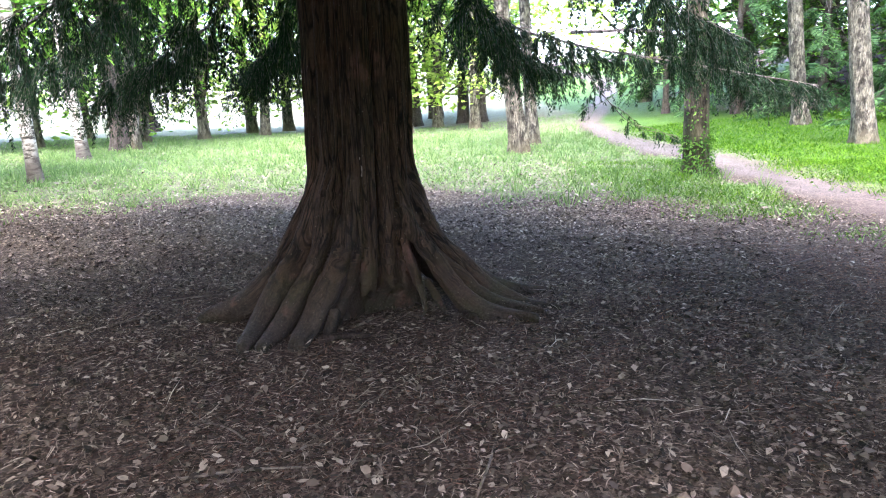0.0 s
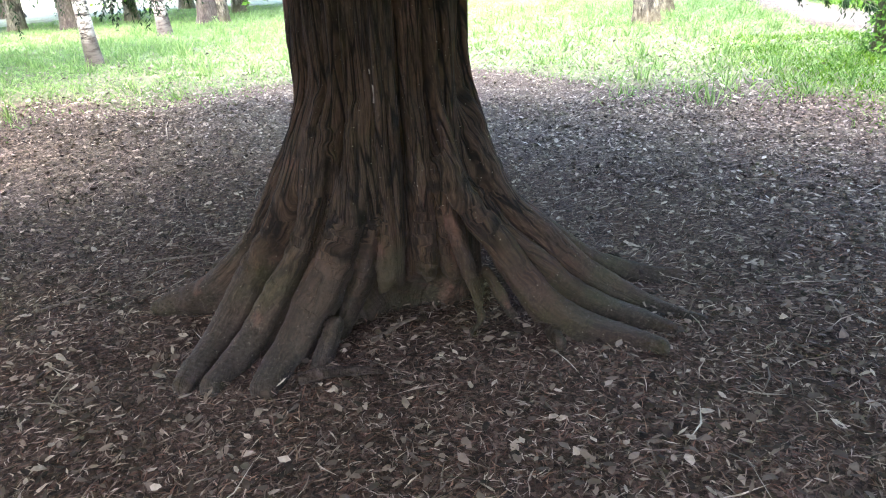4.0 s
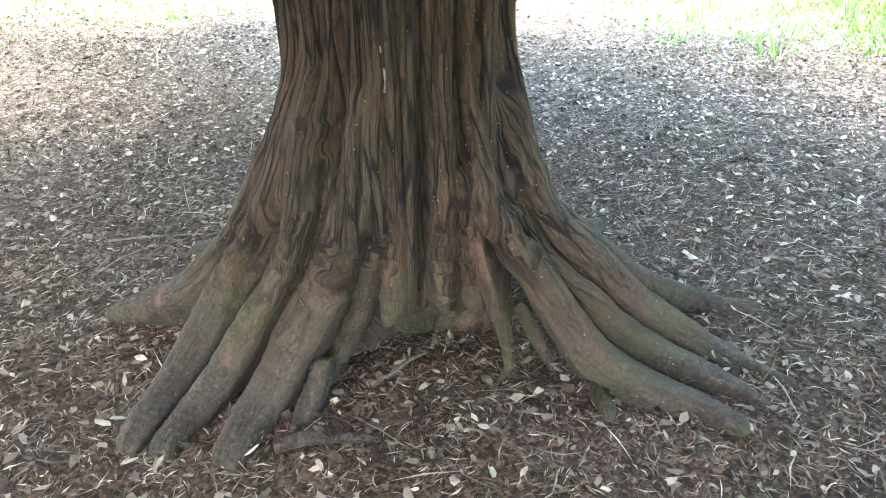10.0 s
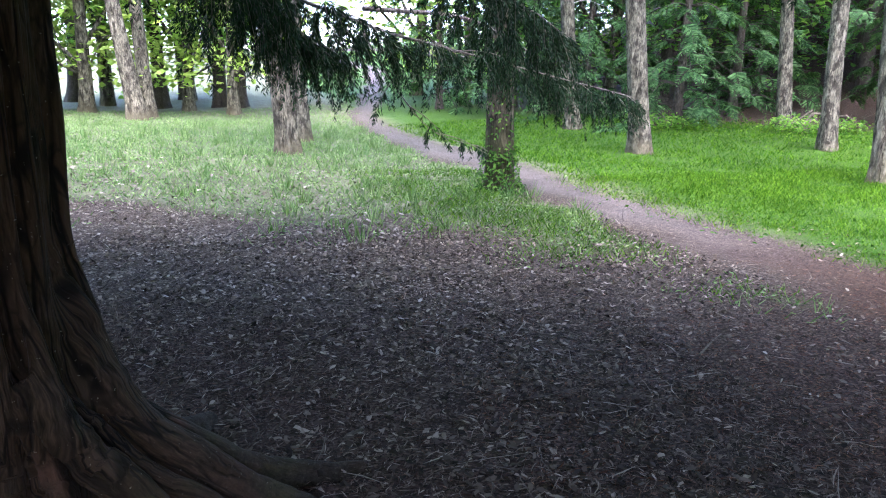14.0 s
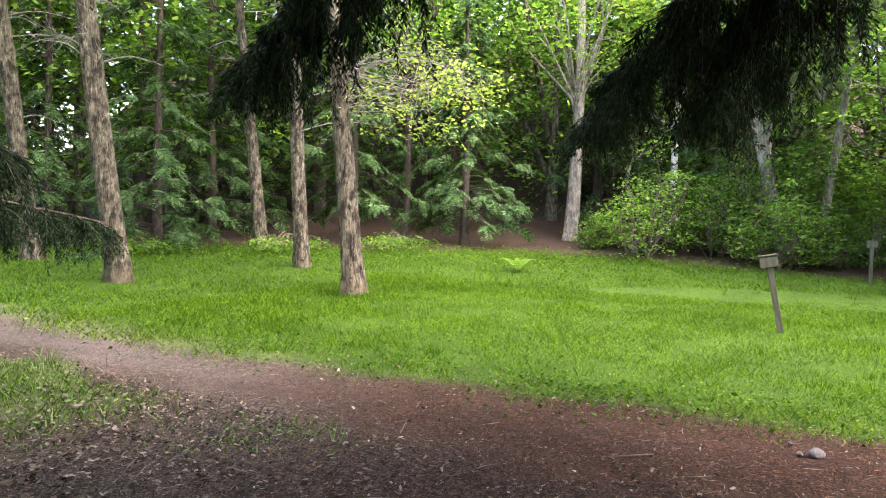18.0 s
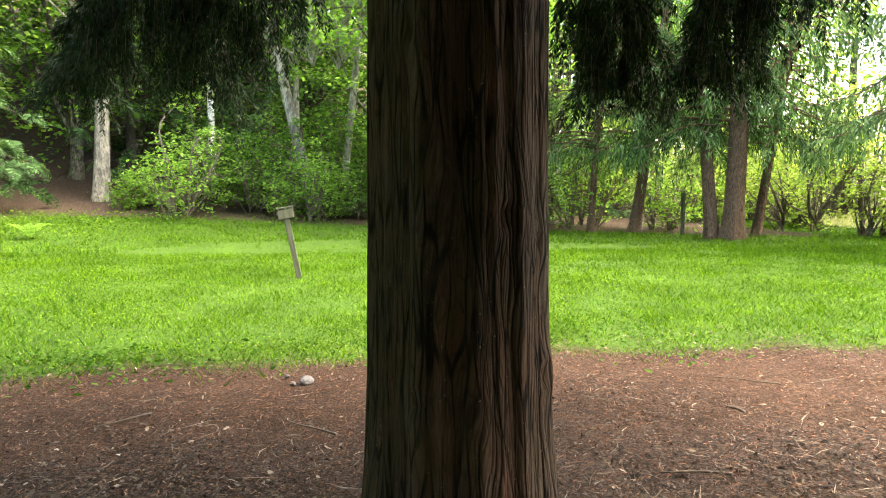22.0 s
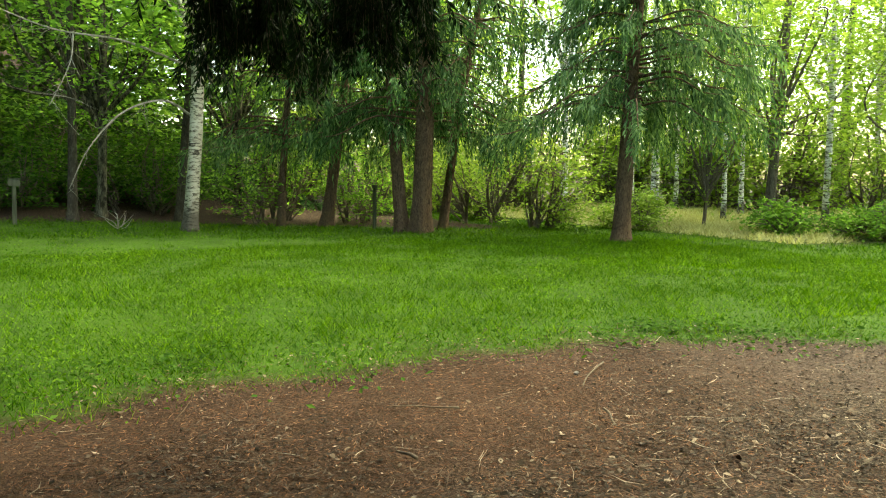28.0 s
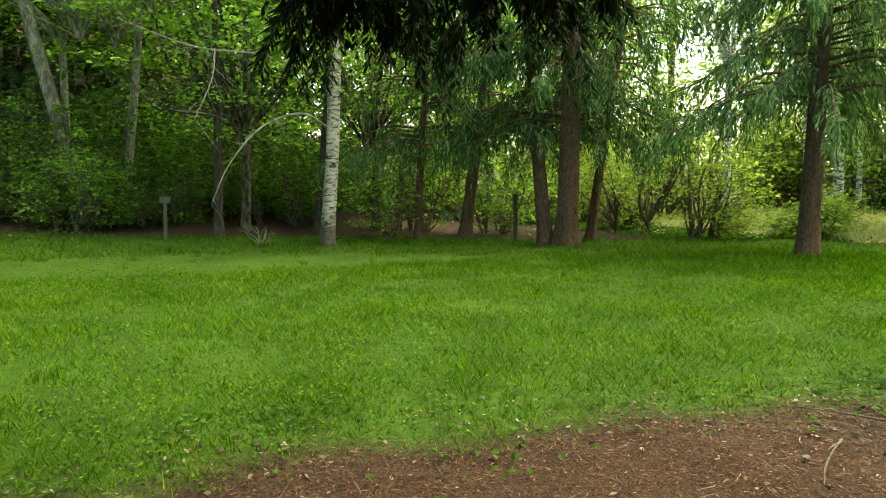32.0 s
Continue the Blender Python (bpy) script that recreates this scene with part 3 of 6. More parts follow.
def spray_limb(ctrl, seed, sprays=70, start=0.25, size=0.55, r0=0.03, shard=(0.068, 0.0135), hang=0.8, per=66, spread=0.5, fan=0.55, rings=4):
    """A conifer limb along control points, with side twigs; from them hang feathery sprays. Gives the wood and the needles."""
    rng = np.random.default_rng(seed)
    p = curve_pts(ctrl, 8)
    k = len(p)
    wood_bits = [tube(p, np.linspace(r0, r0 * 0.2, k), 6, 0.15, rng)]
    need = []
    twigs = max(6, sprays // 9)
    for tw in range(twigs):
        s = start + (1 - start) * (tw + rng.random()) / twigs
        f = s * (k - 1)
        i = min(int(f), k - 2)
        o = p[i] + (p[i + 1] - p[i]) * (f - i)
        tan = unit(p[i + 1] - p[i])
        side = unit(np.cross(tan, [0, 0, 1.0])) * (1 if tw % 2 else -1)
        ln = fan * rng.uniform(0.4, 1.5) * (1.15 - 0.6 * s)
        end = o + side * ln * rng.uniform(0.6, 1.0) + tan * ln * rng.uniform(0.3, 0.9) + np.array([0, 0, -ln * rng.uniform(0.05, 0.5)])
        q = curve_pts([o, (o + end) / 2 + [0, 0, 0.08 * ln], end], 3)
        wood_bits.append(tube(q, np.linspace(0.009, 0.003, len(q)), 3, cap=False))
        m = max(1, sprays // twigs)
        for _ in range(m):
            w0 = rng.random() ** 0.8
            base0 = o + (end - o) * w0 + np.array([0, 0, 0.3 * ln * w0 * (1 - w0)])
            d = unit(side * spread * rng.uniform(-0.3, 1.2) + tan * rng.uniform(-0.1, 0.8) + np.array([0, 0, -hang * rng.uniform(0.3, 1.4)]))
            sl = size * rng.uniform(0.35, 1.15) * (1.1 - 0.4 * s)
            n = int(per * rng.uniform(0.7, 1.3))
            tt = np.linspace(0, 1, rings)[:, None]
            if rings > 2:
                wood_bits.append(tube(base0 + d * sl * tt + np.array([0, 0, -0.35 * sl]) * tt ** 2, np.linspace(0.004, 0.001, rings), 3, cap=False))
            w = rng.random(n)
            base = base0 + d * sl * w[:, None] + np.array([0, 0, -0.35 * sl]) * w[:, None] ** 2
            ax = unit(d + np.array([0, 0, -0.7]) * w[:, None])
            lat = unit(np.cross(ax, ball(rng, n)))
            need.append((base, unit(ax * 0.7 + lat * 0.75 + np.array([0, 0, -0.25])), ball(rng, n) + [0, 0, 0.8], shard[0] * rng.uniform(0.6, 1.5, n) * (1.25 - 0.6 * w), shard[1] * rng.uniform(0.7, 1.3, n)))
    nd = [np.concatenate(c) for c in zip(*need)]
    return joined(wood_bits), shards(*nd)


def add_limb(parent, origin, mat_leaf, mat_wood, *args, **kw):
    wood_vt, need_vt = spray_limb(*args, **kw)
    o = np.asarray(origin)
    limb = part("limb", mesh_of("limb", wood_vt[0] - o, wood_vt[1], mat_wood), parent)
    part("foliage", mesh_of("foliage", need_vt[0] - o, need_vt[1], mat_leaf, False), limb)


def weeping_crown(seed, z0, z1, reach, whorls, per_whorl, strings, string_len, shard=(0.165, 0.038), lean=(0, 0)):
    """Spruce limbs in whorls, with hanging curtains of twigs."""
    rng = np.random.default_rng(seed)
    wood_bits, need = [], []
    for wz in z0 + (z1 - z0) * np.linspace(0, 1, whorls) ** 1.25:
        u = (wz - z0) / (z1 - z0)
        for a in rng.random(per_whorl) * 2 * np.pi:
            ln = reach * (1 - 0.75 * u) * rng.uniform(0.6, 1.15)
            d = np.array([np.cos(a), np.sin(a), 0])
            o = np.array([lean[0] * wz, lean[1] * wz, wz + rng.uniform(-0.15, 0.15)])
            p = curve_pts([o, o + d * ln * 0.45 + [0, 0, 0.02 * ln], o + d * ln * 0.8 + [0, 0, -0.16 * ln], o + d * ln + [0, 0, -0.2 * ln]], 4)
            wood_bits.append(tube(p, np.linspace(0.028, 0.006, len(p)), 4, cap=False))
            m = strings
            s = 0.06 + 0.94 * rng.random(m)
            f = s * (len(p) - 1)
            i = np.minimum(f.astype(int), len(p) - 2)
            b = p[i] + (p[i + 1] - p[i]) * (f - i)[:, None] + rng.normal(size=(m, 3)) * [0.05, 0.05, 0.02]
            sl = string_len * rng.uniform(0.35, 1.25, m) * (1 - 0.5 * u)
            out = unit(d + rng.normal(size=(m, 3)) * 0.5)
            for kk in range(6):
                w = (kk + 0.2) / 6
                base = b + out * (sl * 0.35 * (1 - (1 - w) ** 2))[:, None] + np.array([0, 0, -1.0]) * (sl * w ** 1.3)[:, None]
                need.append((base, unit(np.array([0, 0, -1.0]) + out * (0.9 * (1 - w)) + rng.normal(size=(m, 3)) * 0.35), ball(rng, m), shard[0] * rng.uniform(0.7, 1.5, m), shard[1] * rng.uniform(0.6, 1.4, m)))
    nd = [np.concatenate(c) for c in zip(*need)]
    return joined(wood_bits), shards(*nd)


def fan_crown(seed, z0, z1, reach, whorls, per_whorl, fans, fan_len):
    """Cypress limbs in whorls that sweep down and out, set with flat, drooping, fern-like fans."""
    rng = np.random.default_rng(seed)
    wood_bits, need = [], []
    pairs = 10
    for wz in z0 + (z1 - z0) * np.linspace(0, 1, whorls) ** 1.1:
        u = (wz - z0) / (z1 - z0)
        for a in rng.random(per_whorl) * 2 * np.pi:
            ln = reach * (1 - 0.8 * u) * rng.uniform(0.55, 1.15)
            d = np.array([np.cos(a), np.sin(a), 0])
            o = np.array([0, 0, wz + rng.uniform(-0.25, 0.25)])
            p = curve_pts([o, o + d * ln * 0.4 + [0, 0, 0.03 * ln], o + d * ln * 0.8 + [0, 0, -0.2 * ln], o + d * ln + [0, 0, -0.22 * ln]], 4)
            wood_bits.append(tube(p, np.linspace(0.022, 0.005, len(p)), 4, cap=False))
            f = (0.25 + 0.75 * rng.random(fans)) * (len(p) - 1)
            i = np.minimum(f.astype(int), len(p) - 2)
            b = p[i] + (p[i + 1] - p[i]) * (f - i)[:, None]
            side = np.array([-d[1], d[0], 0])
            out = unit(d * rng.uniform(0.3, 1.0, (fans, 1)) + side * rng.uniform(-1.0, 1.0, (fans, 1)) + [0, 0, -0.25])
            sl = fan_len * rng.uniform(0.5, 1.2, fans) * (1 - 0.4 * u)
            flat = unit(np.cross(out, rng.normal(size=(fans, 3)) * 0.35 + [0, 0, 1.0]))
            for k in range(pairs):
                w = (k + 0.5) / pairs
                base = b + out * (sl * w)[:, None] + np.array([0, 0, -1.0]) * (0.5 * sl * w * w)[:, None]
                ax = unit(out + np.array([0, 0, -1.0]) * w)
                wing = (sl * 0.55 * (1 - 0.75 * w) * rng.uniform(0.7, 1.2, fans))
                for sg in (1, -1):
                    need.append((base, unit(ax * 0.8 + flat * sg + [0, 0, -0.15]), np.cross(ax, flat) + rng.normal(size=(fans, 3)) * 0.25, wing, 0.2 * wing + 0.012))
    nd = [np.concatenate(c) for c in zip(*need)]
    return joined(wood_bits), shards(*nd)


def leafy_crown(seed, clumps, leaves, centre, radii, clump=(0.55, 0.55, 0.22), leaf=(0.13, 0.085), limbs=14, root=None, shell=0.35, twig=4, thick=1.0):
    """A broadleaf crown: boughs out to clumps of leaves, lying in loose tiers."""
    rng = np.random.default_rng(seed)
    c, r = np.asarray(centre, float), np.asarray(radii, float)
    pos = c + ball(rng, clumps) * (rng.random(clumps) ** shell)[:, None] * r
    root = np.array([0, 0, max(c[2] - r[2] * 0.8, 0.3)]) if root is None else np.asarray(root, float)
    bits = []
    for q in pos[:limbs]:
        mid = root + (q - root) * 0.5 + rng.normal(size=3) * 0.12 * np.linalg.norm(q - root) + [0, 0, 0.1 * np.linalg.norm(q - root)]
        p = curve_pts([root + [0, 0, rng.uniform(-0.4, 0.6)], mid, q], 5)
        bits.append(tube(p, thick * np.linspace(0.02 + 0.008 * np.linalg.norm(q - root), 0.006, len(p)), 5, 0.2, rng, False))
        for _ in range(twig):
            e = p[rng.integers(4, len(p))]
            tip = e + ball(rng, 1)[0] * rng.uniform(0.3, 0.9)
            bits.append(tube(curve_pts([e, (e + tip) / 2 + rng.normal(size=3) * 0.06, tip], 3), np.linspace(0.007, 0.002, 7), 3, cap=False))
    n = clumps * leaves
    base = np.repeat(pos, leaves, 0) + rng.normal(size=(n, 3)) * np.asarray(clump)
    d = unit(np.concatenate([rng.normal(size=(n, 2)), rng.uniform(-0.7, 0.25, (n, 1))], 1))
    u = unit(rng.normal(size=(n, 3)) * 0.45 + [0, 0, 1])
    sz = rng.uniform(0.6, 1.35, n)
    return joined(bits), shards(base, d, u, leaf[0] * sz, leaf[1] * sz, 0.12, 0.5)


def broadleaf(name, label, x, y, h, r, lean=(0, 0), bark_mat=None, leaf_mat=None, crown=None, seed=0, flare=0.35, bow=0.03, ridges=9, depth=0.07, group="woodland trees", sides=28, twigs=0, step=0.22):
    z = float(ground_z(x, y))
    ob = thing(name, x, y, z, label, "tree", group)
    part("trunk", trunk_mesh("trunk", bark_mat, h, r, r * 0.35, lean, flare, sides, ridges, depth, seed, bow, step), ob)
    if crown:
        (wv, wt), (lv, lt) = leafy_crown(seed + 7, **crown)
        part("branchwork", mesh_of("branchwork", wv, wt, bark_mat), ob, "", "stuff")
        part("crown", mesh_of("crown", lv, lt, leaf_mat, False), ob)
    if twigs:
        rng = np.random.default_rng(seed + 3)
        bits = []
        for _ in range(twigs):
            zz = rng.uniform(0.25, 0.75) * h
            o = np.array([lean[0] * zz, lean[1] * zz, zz])
            a = rng.random() * 6.28
            ln = rng.uniform(0.8, 2.2)
            d = np.array([np.cos(a), np.sin(a), rng.uniform(-0.2, 0.5)])
            p = curve_pts([o, o + d * ln * 0.5 + [0, 0, 0.1], o + d * ln + [0, 0, -0.15]], 4)
            bits.append(tube(p, np.linspace(0.02, 0.004, len(p)), 4, cap=False))
            for _ in range(7):
                e = p[rng.integers(2, len(p))]
                t2 = e + unit(d + rng.normal(size=3) * 0.9) * rng.uniform(0.25, 0.8)
                bits.append(tube(curve_pts([e, (e + t2) / 2 + rng.normal(size=3) * 0.05, t2], 2), np.linspace(0.006, 0.0015, 5), 3, cap=False))
        v, t = joined(bits)
        part("twigwork", mesh_of("twigwork", v, t, M_PALE_TWIG), ob, "bare grey twigs", "stuff")
    return ob


def skin(field, lo, step):
    """The zero surface of a sampled field, as points and quads."""
    inside = field < 0
    n = np.array(field.shape) - 1
    total = np.zeros((*n, 3), np.float32)
    count = np.zeros(n, np.float32)
    for axis in range(3):
        o1, o2 = [k for k in range(3) if k != axis]
        for d1 in (0, 1):
            for d2 in (0, 1):
                s0, s1 = [None] * 3, [None] * 3
                for k, d in ((o1, d1), (o2, d2)):
                    s0[k] = s1[k] = slice(d, d + n[k])
                s0[axis], s1[axis] = slice(0, n[axis]), slice(1, n[axis] + 1)
                f0, f1 = field[tuple(s0)], field[tuple(s1)]
                hit = np.nonzero((f0 < 0) != (f1 < 0))
                w = f0[hit] / (f0[hit] - f1[hit])
                count[hit] += 1
                total[(*hit, axis)] += w
                total[(*hit, o1)] += d1
                total[(*hit, o2)] += d2
    cells = np.nonzero(count > 0)
    index = np.full(n, -1, np.int64)
    index[cells] = np.arange(len(cells[0]))
    v = (np.stack(cells, -1) + total[cells] / count[cells][:, None]) * step + np.asarray(lo)
    quads = []
    for axis in range(3):
        o1, o2 = (axis + 1) % 3, (axis + 2) % 3
        core = [slice(1, m) for m in n]
        core[axis] = slice(0, n[axis])
        nxt = list(core)
        nxt[axis] = slice(1, n[axis] + 1)
        a, b = inside[tuple(core)], inside[tuple(nxt)]
        e = np.stack(np.nonzero(a != b), -1)
        flip = a[tuple(e.T)]
        e = e + [0 if k == axis else 1 for k in range(3)]
        ring = []
        for d1, d2 in ((0, 0), (1, 0), (1, 1), (0, 1)):
            c = e.copy()
            c[:, o1] -= 1 - d1
            c[:, o2] -= 1 - d2
            ring.append(index[tuple(c.T)])
        q = np.stack(ring, -1)
        q[~flip] = q[~flip][:, ::-1]
        quads.append(q)
    q = np.concatenate(quads)
    return v, q[(q >= 0).all(1)]


# surface roots of the great cedar
CEDAR_ROOTS = []


def surface_root(*line):
    """The middle line of a root, as azimuth, distance from the axis, height and girth."""
    CEDAR_ROOTS.append(line)


surface_root((214, 0.31, 1.12, 0.04), (211, 0.405, 0.82, 0.055), (207, 0.51, 0.6, 0.07), (201, 0.64, 0.36, 0.085), (198, 0.82, 0.17, 0.085), (196, 0.98, 0.08, 0.075), (195, 1.1, 0.04, 0.06), (194.5, 1.18, 0.02, 0.04))
surface_root((229, 0.32, 1.12, 0.036), (227.5, 0.454, 0.733, 0.067), (220.5, 0.529, 0.521, 0.081), (213.6, 0.634, 0.305, 0.09), (215.3, 0.757, 0.128, 0.093), (222.9, 0.899, 0.026, 0.088), (229.6, 1.035, 0, 0.081), (233.9, 1.124, 0.018, 0.05))
surface_root((242.6, 0.37, 1.018, 0.049), (242.8, 0.422, 0.76, 0.067), (241.4, 0.478, 0.578, 0.069), (238.2, 0.549, 0.405, 0.068), (233.5, 0.634, 0.24, 0.072), (231, 0.757, 0.089, 0.076), (234.1, 0.92, 0.013, 0.072), (238.6, 1.065, 0.018, 0.048))
surface_root((266.3, 0.363, 0.985, 0.044), (262.9, 0.396, 0.723, 0.072), (256.8, 0.437, 0.534, 0.089), (250.4, 0.501, 0.336, 0.101), (244.8, 0.607, 0.144, 0.099), (244.4, 0.755, 0.021, 0.087), (249, 0.94, 0.009, 0.06))
surface_root((275.3, 0.327, 0.889, 0.058), (269.7, 0.322, 0.657, 0.085), (262.9, 0.332, 0.445, 0.102), (256.4, 0.359, 0.244, 0.106), (248.2, 0.414, 0.061, 0.097), (249.4, 0.507, 0.011, 0.061))
surface_root((255.4, 0.575, 0.133, 0.054), (255.4, 0.647, 0.053, 0.05), (257.1, 0.724, 0.014, 0.038))
surface_root((286.3, 0.33, 0.944, 0.044), (283.4, 0.331, 0.723, 0.053), (280.3, 0.34, 0.46, 0.063), (274.6, 0.366, 0.224, 0.07), (268.1, 0.402, 0.097, 0.06))
surface_root((305.6, 0.337, 0.938, 0.041), (306.8, 0.338, 0.713, 0.05), (308.1, 0.342, 0.442, 0.071), (307.4, 0.372, 0.253, 0.066), (307.8, 0.413, 0.158, 0.039))
surface_root((315.3, 0.358, 0.69, 0.04), (321.1, 0.361, 0.471, 0.068), (321.4, 0.399, 0.259, 0.066), (320.1, 0.448, 0.157, 0.04))
surface_root((313.8, 0.44, 0.665, 0.032), (319.5, 0.471, 0.48, 0.047), (321, 0.515, 0.32, 0.045), (321.4, 0.559, 0.179, 0.048), (320.8, 0.593, 0.081, 0.058), (312.9, 0.63, 0.047, 0.05))
surface_root((322.3, 0.345, 1.1, 0.028), (318.6, 0.42, 0.894, 0.041), (318.7, 0.475, 0.707, 0.054), (323.1, 0.533, 0.558, 0.062), (330.1, 0.616, 0.395, 0.068), (335, 0.728, 0.231, 0.072), (336.6, 0.834, 0.123, 0.074), (339.1, 0.97, 0.049, 0.067), (341, 1.118, 0.018, 0.06), (339.5, 1.287, 0.027, 0.036))
surface_root((344.2, 0.772, 0.024, 0.058), (334.6, 0.859, 0.032, 0.044), (328.6, 0.937, 0.042, 0.027))
surface_root((331.9, 0.531, 0.259, 0.035), (336.5, 0.583, 0.109, 0.037), (336.7, 0.652, 0.012, 0.029))
surface_root((335, 0.45, 0.64, 0.03), (337, 0.56, 0.473, 0.04), (342.8, 0.698, 0.304, 0.058), (348.9, 0.834, 0.151, 0.063), (350.9, 1.002, 0.052, 0.061), (348.6, 1.167, 0.02, 0.055), (346.5, 1.306, 0.032, 0.029))
surface_root((0, 0.33, 1.12, 0.055), (353, 0.385, 0.92, 0.072), (347.5, 0.45, 0.713, 0.08), (349, 0.535, 0.537, 0.086), (354.8, 0.7, 0.339, 0.086), (359.8, 0.858, 0.164, 0.079), (0.8, 1.019, 0.059, 0.069), (358.1, 1.166, 0.014, 0.058), (355, 1.301, 0.004, 0.049), (352.4, 1.425, 0.014, 0.027))
surface_root((2, 0.46, 0.58, 0.05), (7.7, 0.781, 0.257, 0.074), (12.7, 0.959, 0.104, 0.07), (13, 1.108, 0.045, 0.058), (11.2, 1.238, 0.028, 0.049), (10.1, 1.383, 0.034, 0.03))
surface_root((316.2, 0.573, 0.04, 0.047), (309.1, 0.624, 0.047, 0.035), (303.9, 0.685, 0.057, 0.019))
surface_root((322.8, 0.609, 0.024, 0.04), (324.8, 0.693, 0.032, 0.028), (326.5, 0.754, 0.04, 0.016))
surface_root((321.4, 0.538, 0.03, 0.048), (305.5, 0.501, 0.032, 0.044), (291, 0.534, 0.04, 0.031), (283, 0.572, 0.049, 0.017))
surface_root((326.5, 0.481, 0.031, 0.031), (313.9, 0.38, 0.032, 0.029), (294.7, 0.348, 0.032, 0.029), (278.8, 0.397, 0.038, 0.018))
for az in (50, 90, 127, 166):
    surface_root((az, 0.32, 0.95, 0.06), (az + 3, 0.52, 0.42, 0.09), (az - 2, 0.85, 0.1, 0.08), (az, 1.15, 0.0, 0.05))
# deep clefts of the bole: azimuth low down, azimuth high up, width, depth, from, to
CEDAR_CLEFTS = ((291, 297, 0.013, 0.055, 0.15, 7), (294, 299.5, 0.008, 0.02, 0.3, 5), (251, 257, 0.018, 0.05, 0.65, 2.4), (313, 316.5, 0.020, 0.075, 0.72, 7), (334, 329.5, 0.018, 0.06, 0.62, 2.8), (241, 245, 0.013, 0.04, 0.8, 3), (224, 220, 0.013, 0.035, 0.7, 3),
                (262, 264, 0.008, 0.018, 0.8, 3), (304, 307, 0.008, 0.018, 0.8, 4), (356, 356, 0.013, 0.04, 0.6, 3), (10, 12, 0.013, 0.03, 0.6, 3), (278, 279, 0.007, 0.013, 0.5, 3), (285, 287, 0.008, 0.016, 0.3, 3))
# grooves that part the roots: width, depth, then the line as azimuth, distance from the axis, height
CEDAR_GROOVES = []


def groove(width, depth, *line):
    CEDAR_GROOVES.append((width, depth, line))


groove(0.125, 0.5, (284, 0.37, -0.03), (292, 0.29, 0.0), (303, 0.30, 0.0), (312, 0.39, -0.03))
groove(0.03, 0.07, (322, 0.5, 0.52), (326, 0.55, 0.38), (329, 0.6, 0.22), (331, 0.66, 0.08))
groove(0.016, 0.05, (334, 0.42, 0.82), (336, 0.47, 0.66), (338, 0.53, 0.53))
groove(0.016, 0.045, (252.5, 0.42, 0.8), (251, 0.45, 0.66), (248.5, 0.51, 0.5), (245, 0.59, 0.34))
groove(0.012, 0.05, (297, 0.37, 0.9), (293, 0.38, 0.5), (291, 0.4, 0.2))


def cedar_bole(tt, zz):
    """Radius of the great cedar's bole, and how its bark strips stand, by azimuth and height."""
    zc = np.maximum(zz, 0)
    rho = 0.36 - 0.008 * zc + 0.014 * np.sin(9 * tt + 0.6 * np.sin(zz * 1.2)) + 0.012 * np.sin(14 * tt + 1.0 + 0.5 * np.sin(zz * 1.6 + 1))
    rho = rho + 0.035 * np.exp(-zc / 0.5) + 0.016 * np.maximum(0, np.cos(tt - radians(350)))
    return rho + 0.005 * np.sin(zz * 9 + 7 * tt) * np.sin(13 * tt - zz * 4) + 0.005 * np.sin(37 * tt + 1.2 * np.sin(zz * 2)) + 0.003 * np.sin(61 * tt + 2 * np.sin(zz * 1.4))


def cedar_clefts(tt, zz):
    """Depth of the clefts that part the roots."""
    zc = np.maximum(zz, 0)
    deep = np.zeros_like(tt)
    for az_low, az_up, wd, dp, zlo, zhi in CEDAR_CLEFTS:
        mid = radians(az_low) + radians(az_up - az_low) * soft_step(zc, 0.1, 0.8)
        dth = (tt - mid - 0.015 * np.sin(zz * 5) + np.pi) % (2 * np.pi) - np.pi
        gate = soft_step(zz, zlo, zlo + 0.2) * (1 - soft_step(zz, zhi - 0.25, zhi + 0.2))
        deep = np.maximum(deep, dp * gate * np.exp(-np.abs(dth * 0.42 / wd) ** 1.5))
    return deep


def bole_grain(p):
    turn = (np.arctan2(p[:, 1], p[:, 0]) - np.pi / 2) % (2 * np.pi)
    r = np.hypot(p[:, 0], p[:, 1])
    # the roots swing aside as they run out, and their grain with them
    az = np.degrees(np.arctan2(p[:, 1], p[:, 0])) % 360
    swing = np.interp(az, (0, 14, 60, 170, 191, 227, 247, 280, 316, 340, 350, 356, 360), (-4, 0, 0, 0, -26, -13, -21, -4, 3, 18, 5, -5, -4))
    turn = turn - np.radians(swing) * soft_step(r, 0.45, 1.1)
    return np.stack([turn * 0.42, p[:, 2] - 1.3 * np.maximum(r - 0.52, 0), 0 * turn], -1)


def cedar_root(k):
    """Middle line and girth of one surface root."""
    line = curve_pts([(r * math.cos(radians(a)), r * math.sin(radians(a)), z, g) for a, r, z, g in CEDAR_ROOTS[k]], 5)
    rng = np.random.default_rng(k)
    line[1:-1, :2] += rng.normal(size=(len(line) - 2, 2)) * 0.003
    return line[:, :3], line[:, 3]


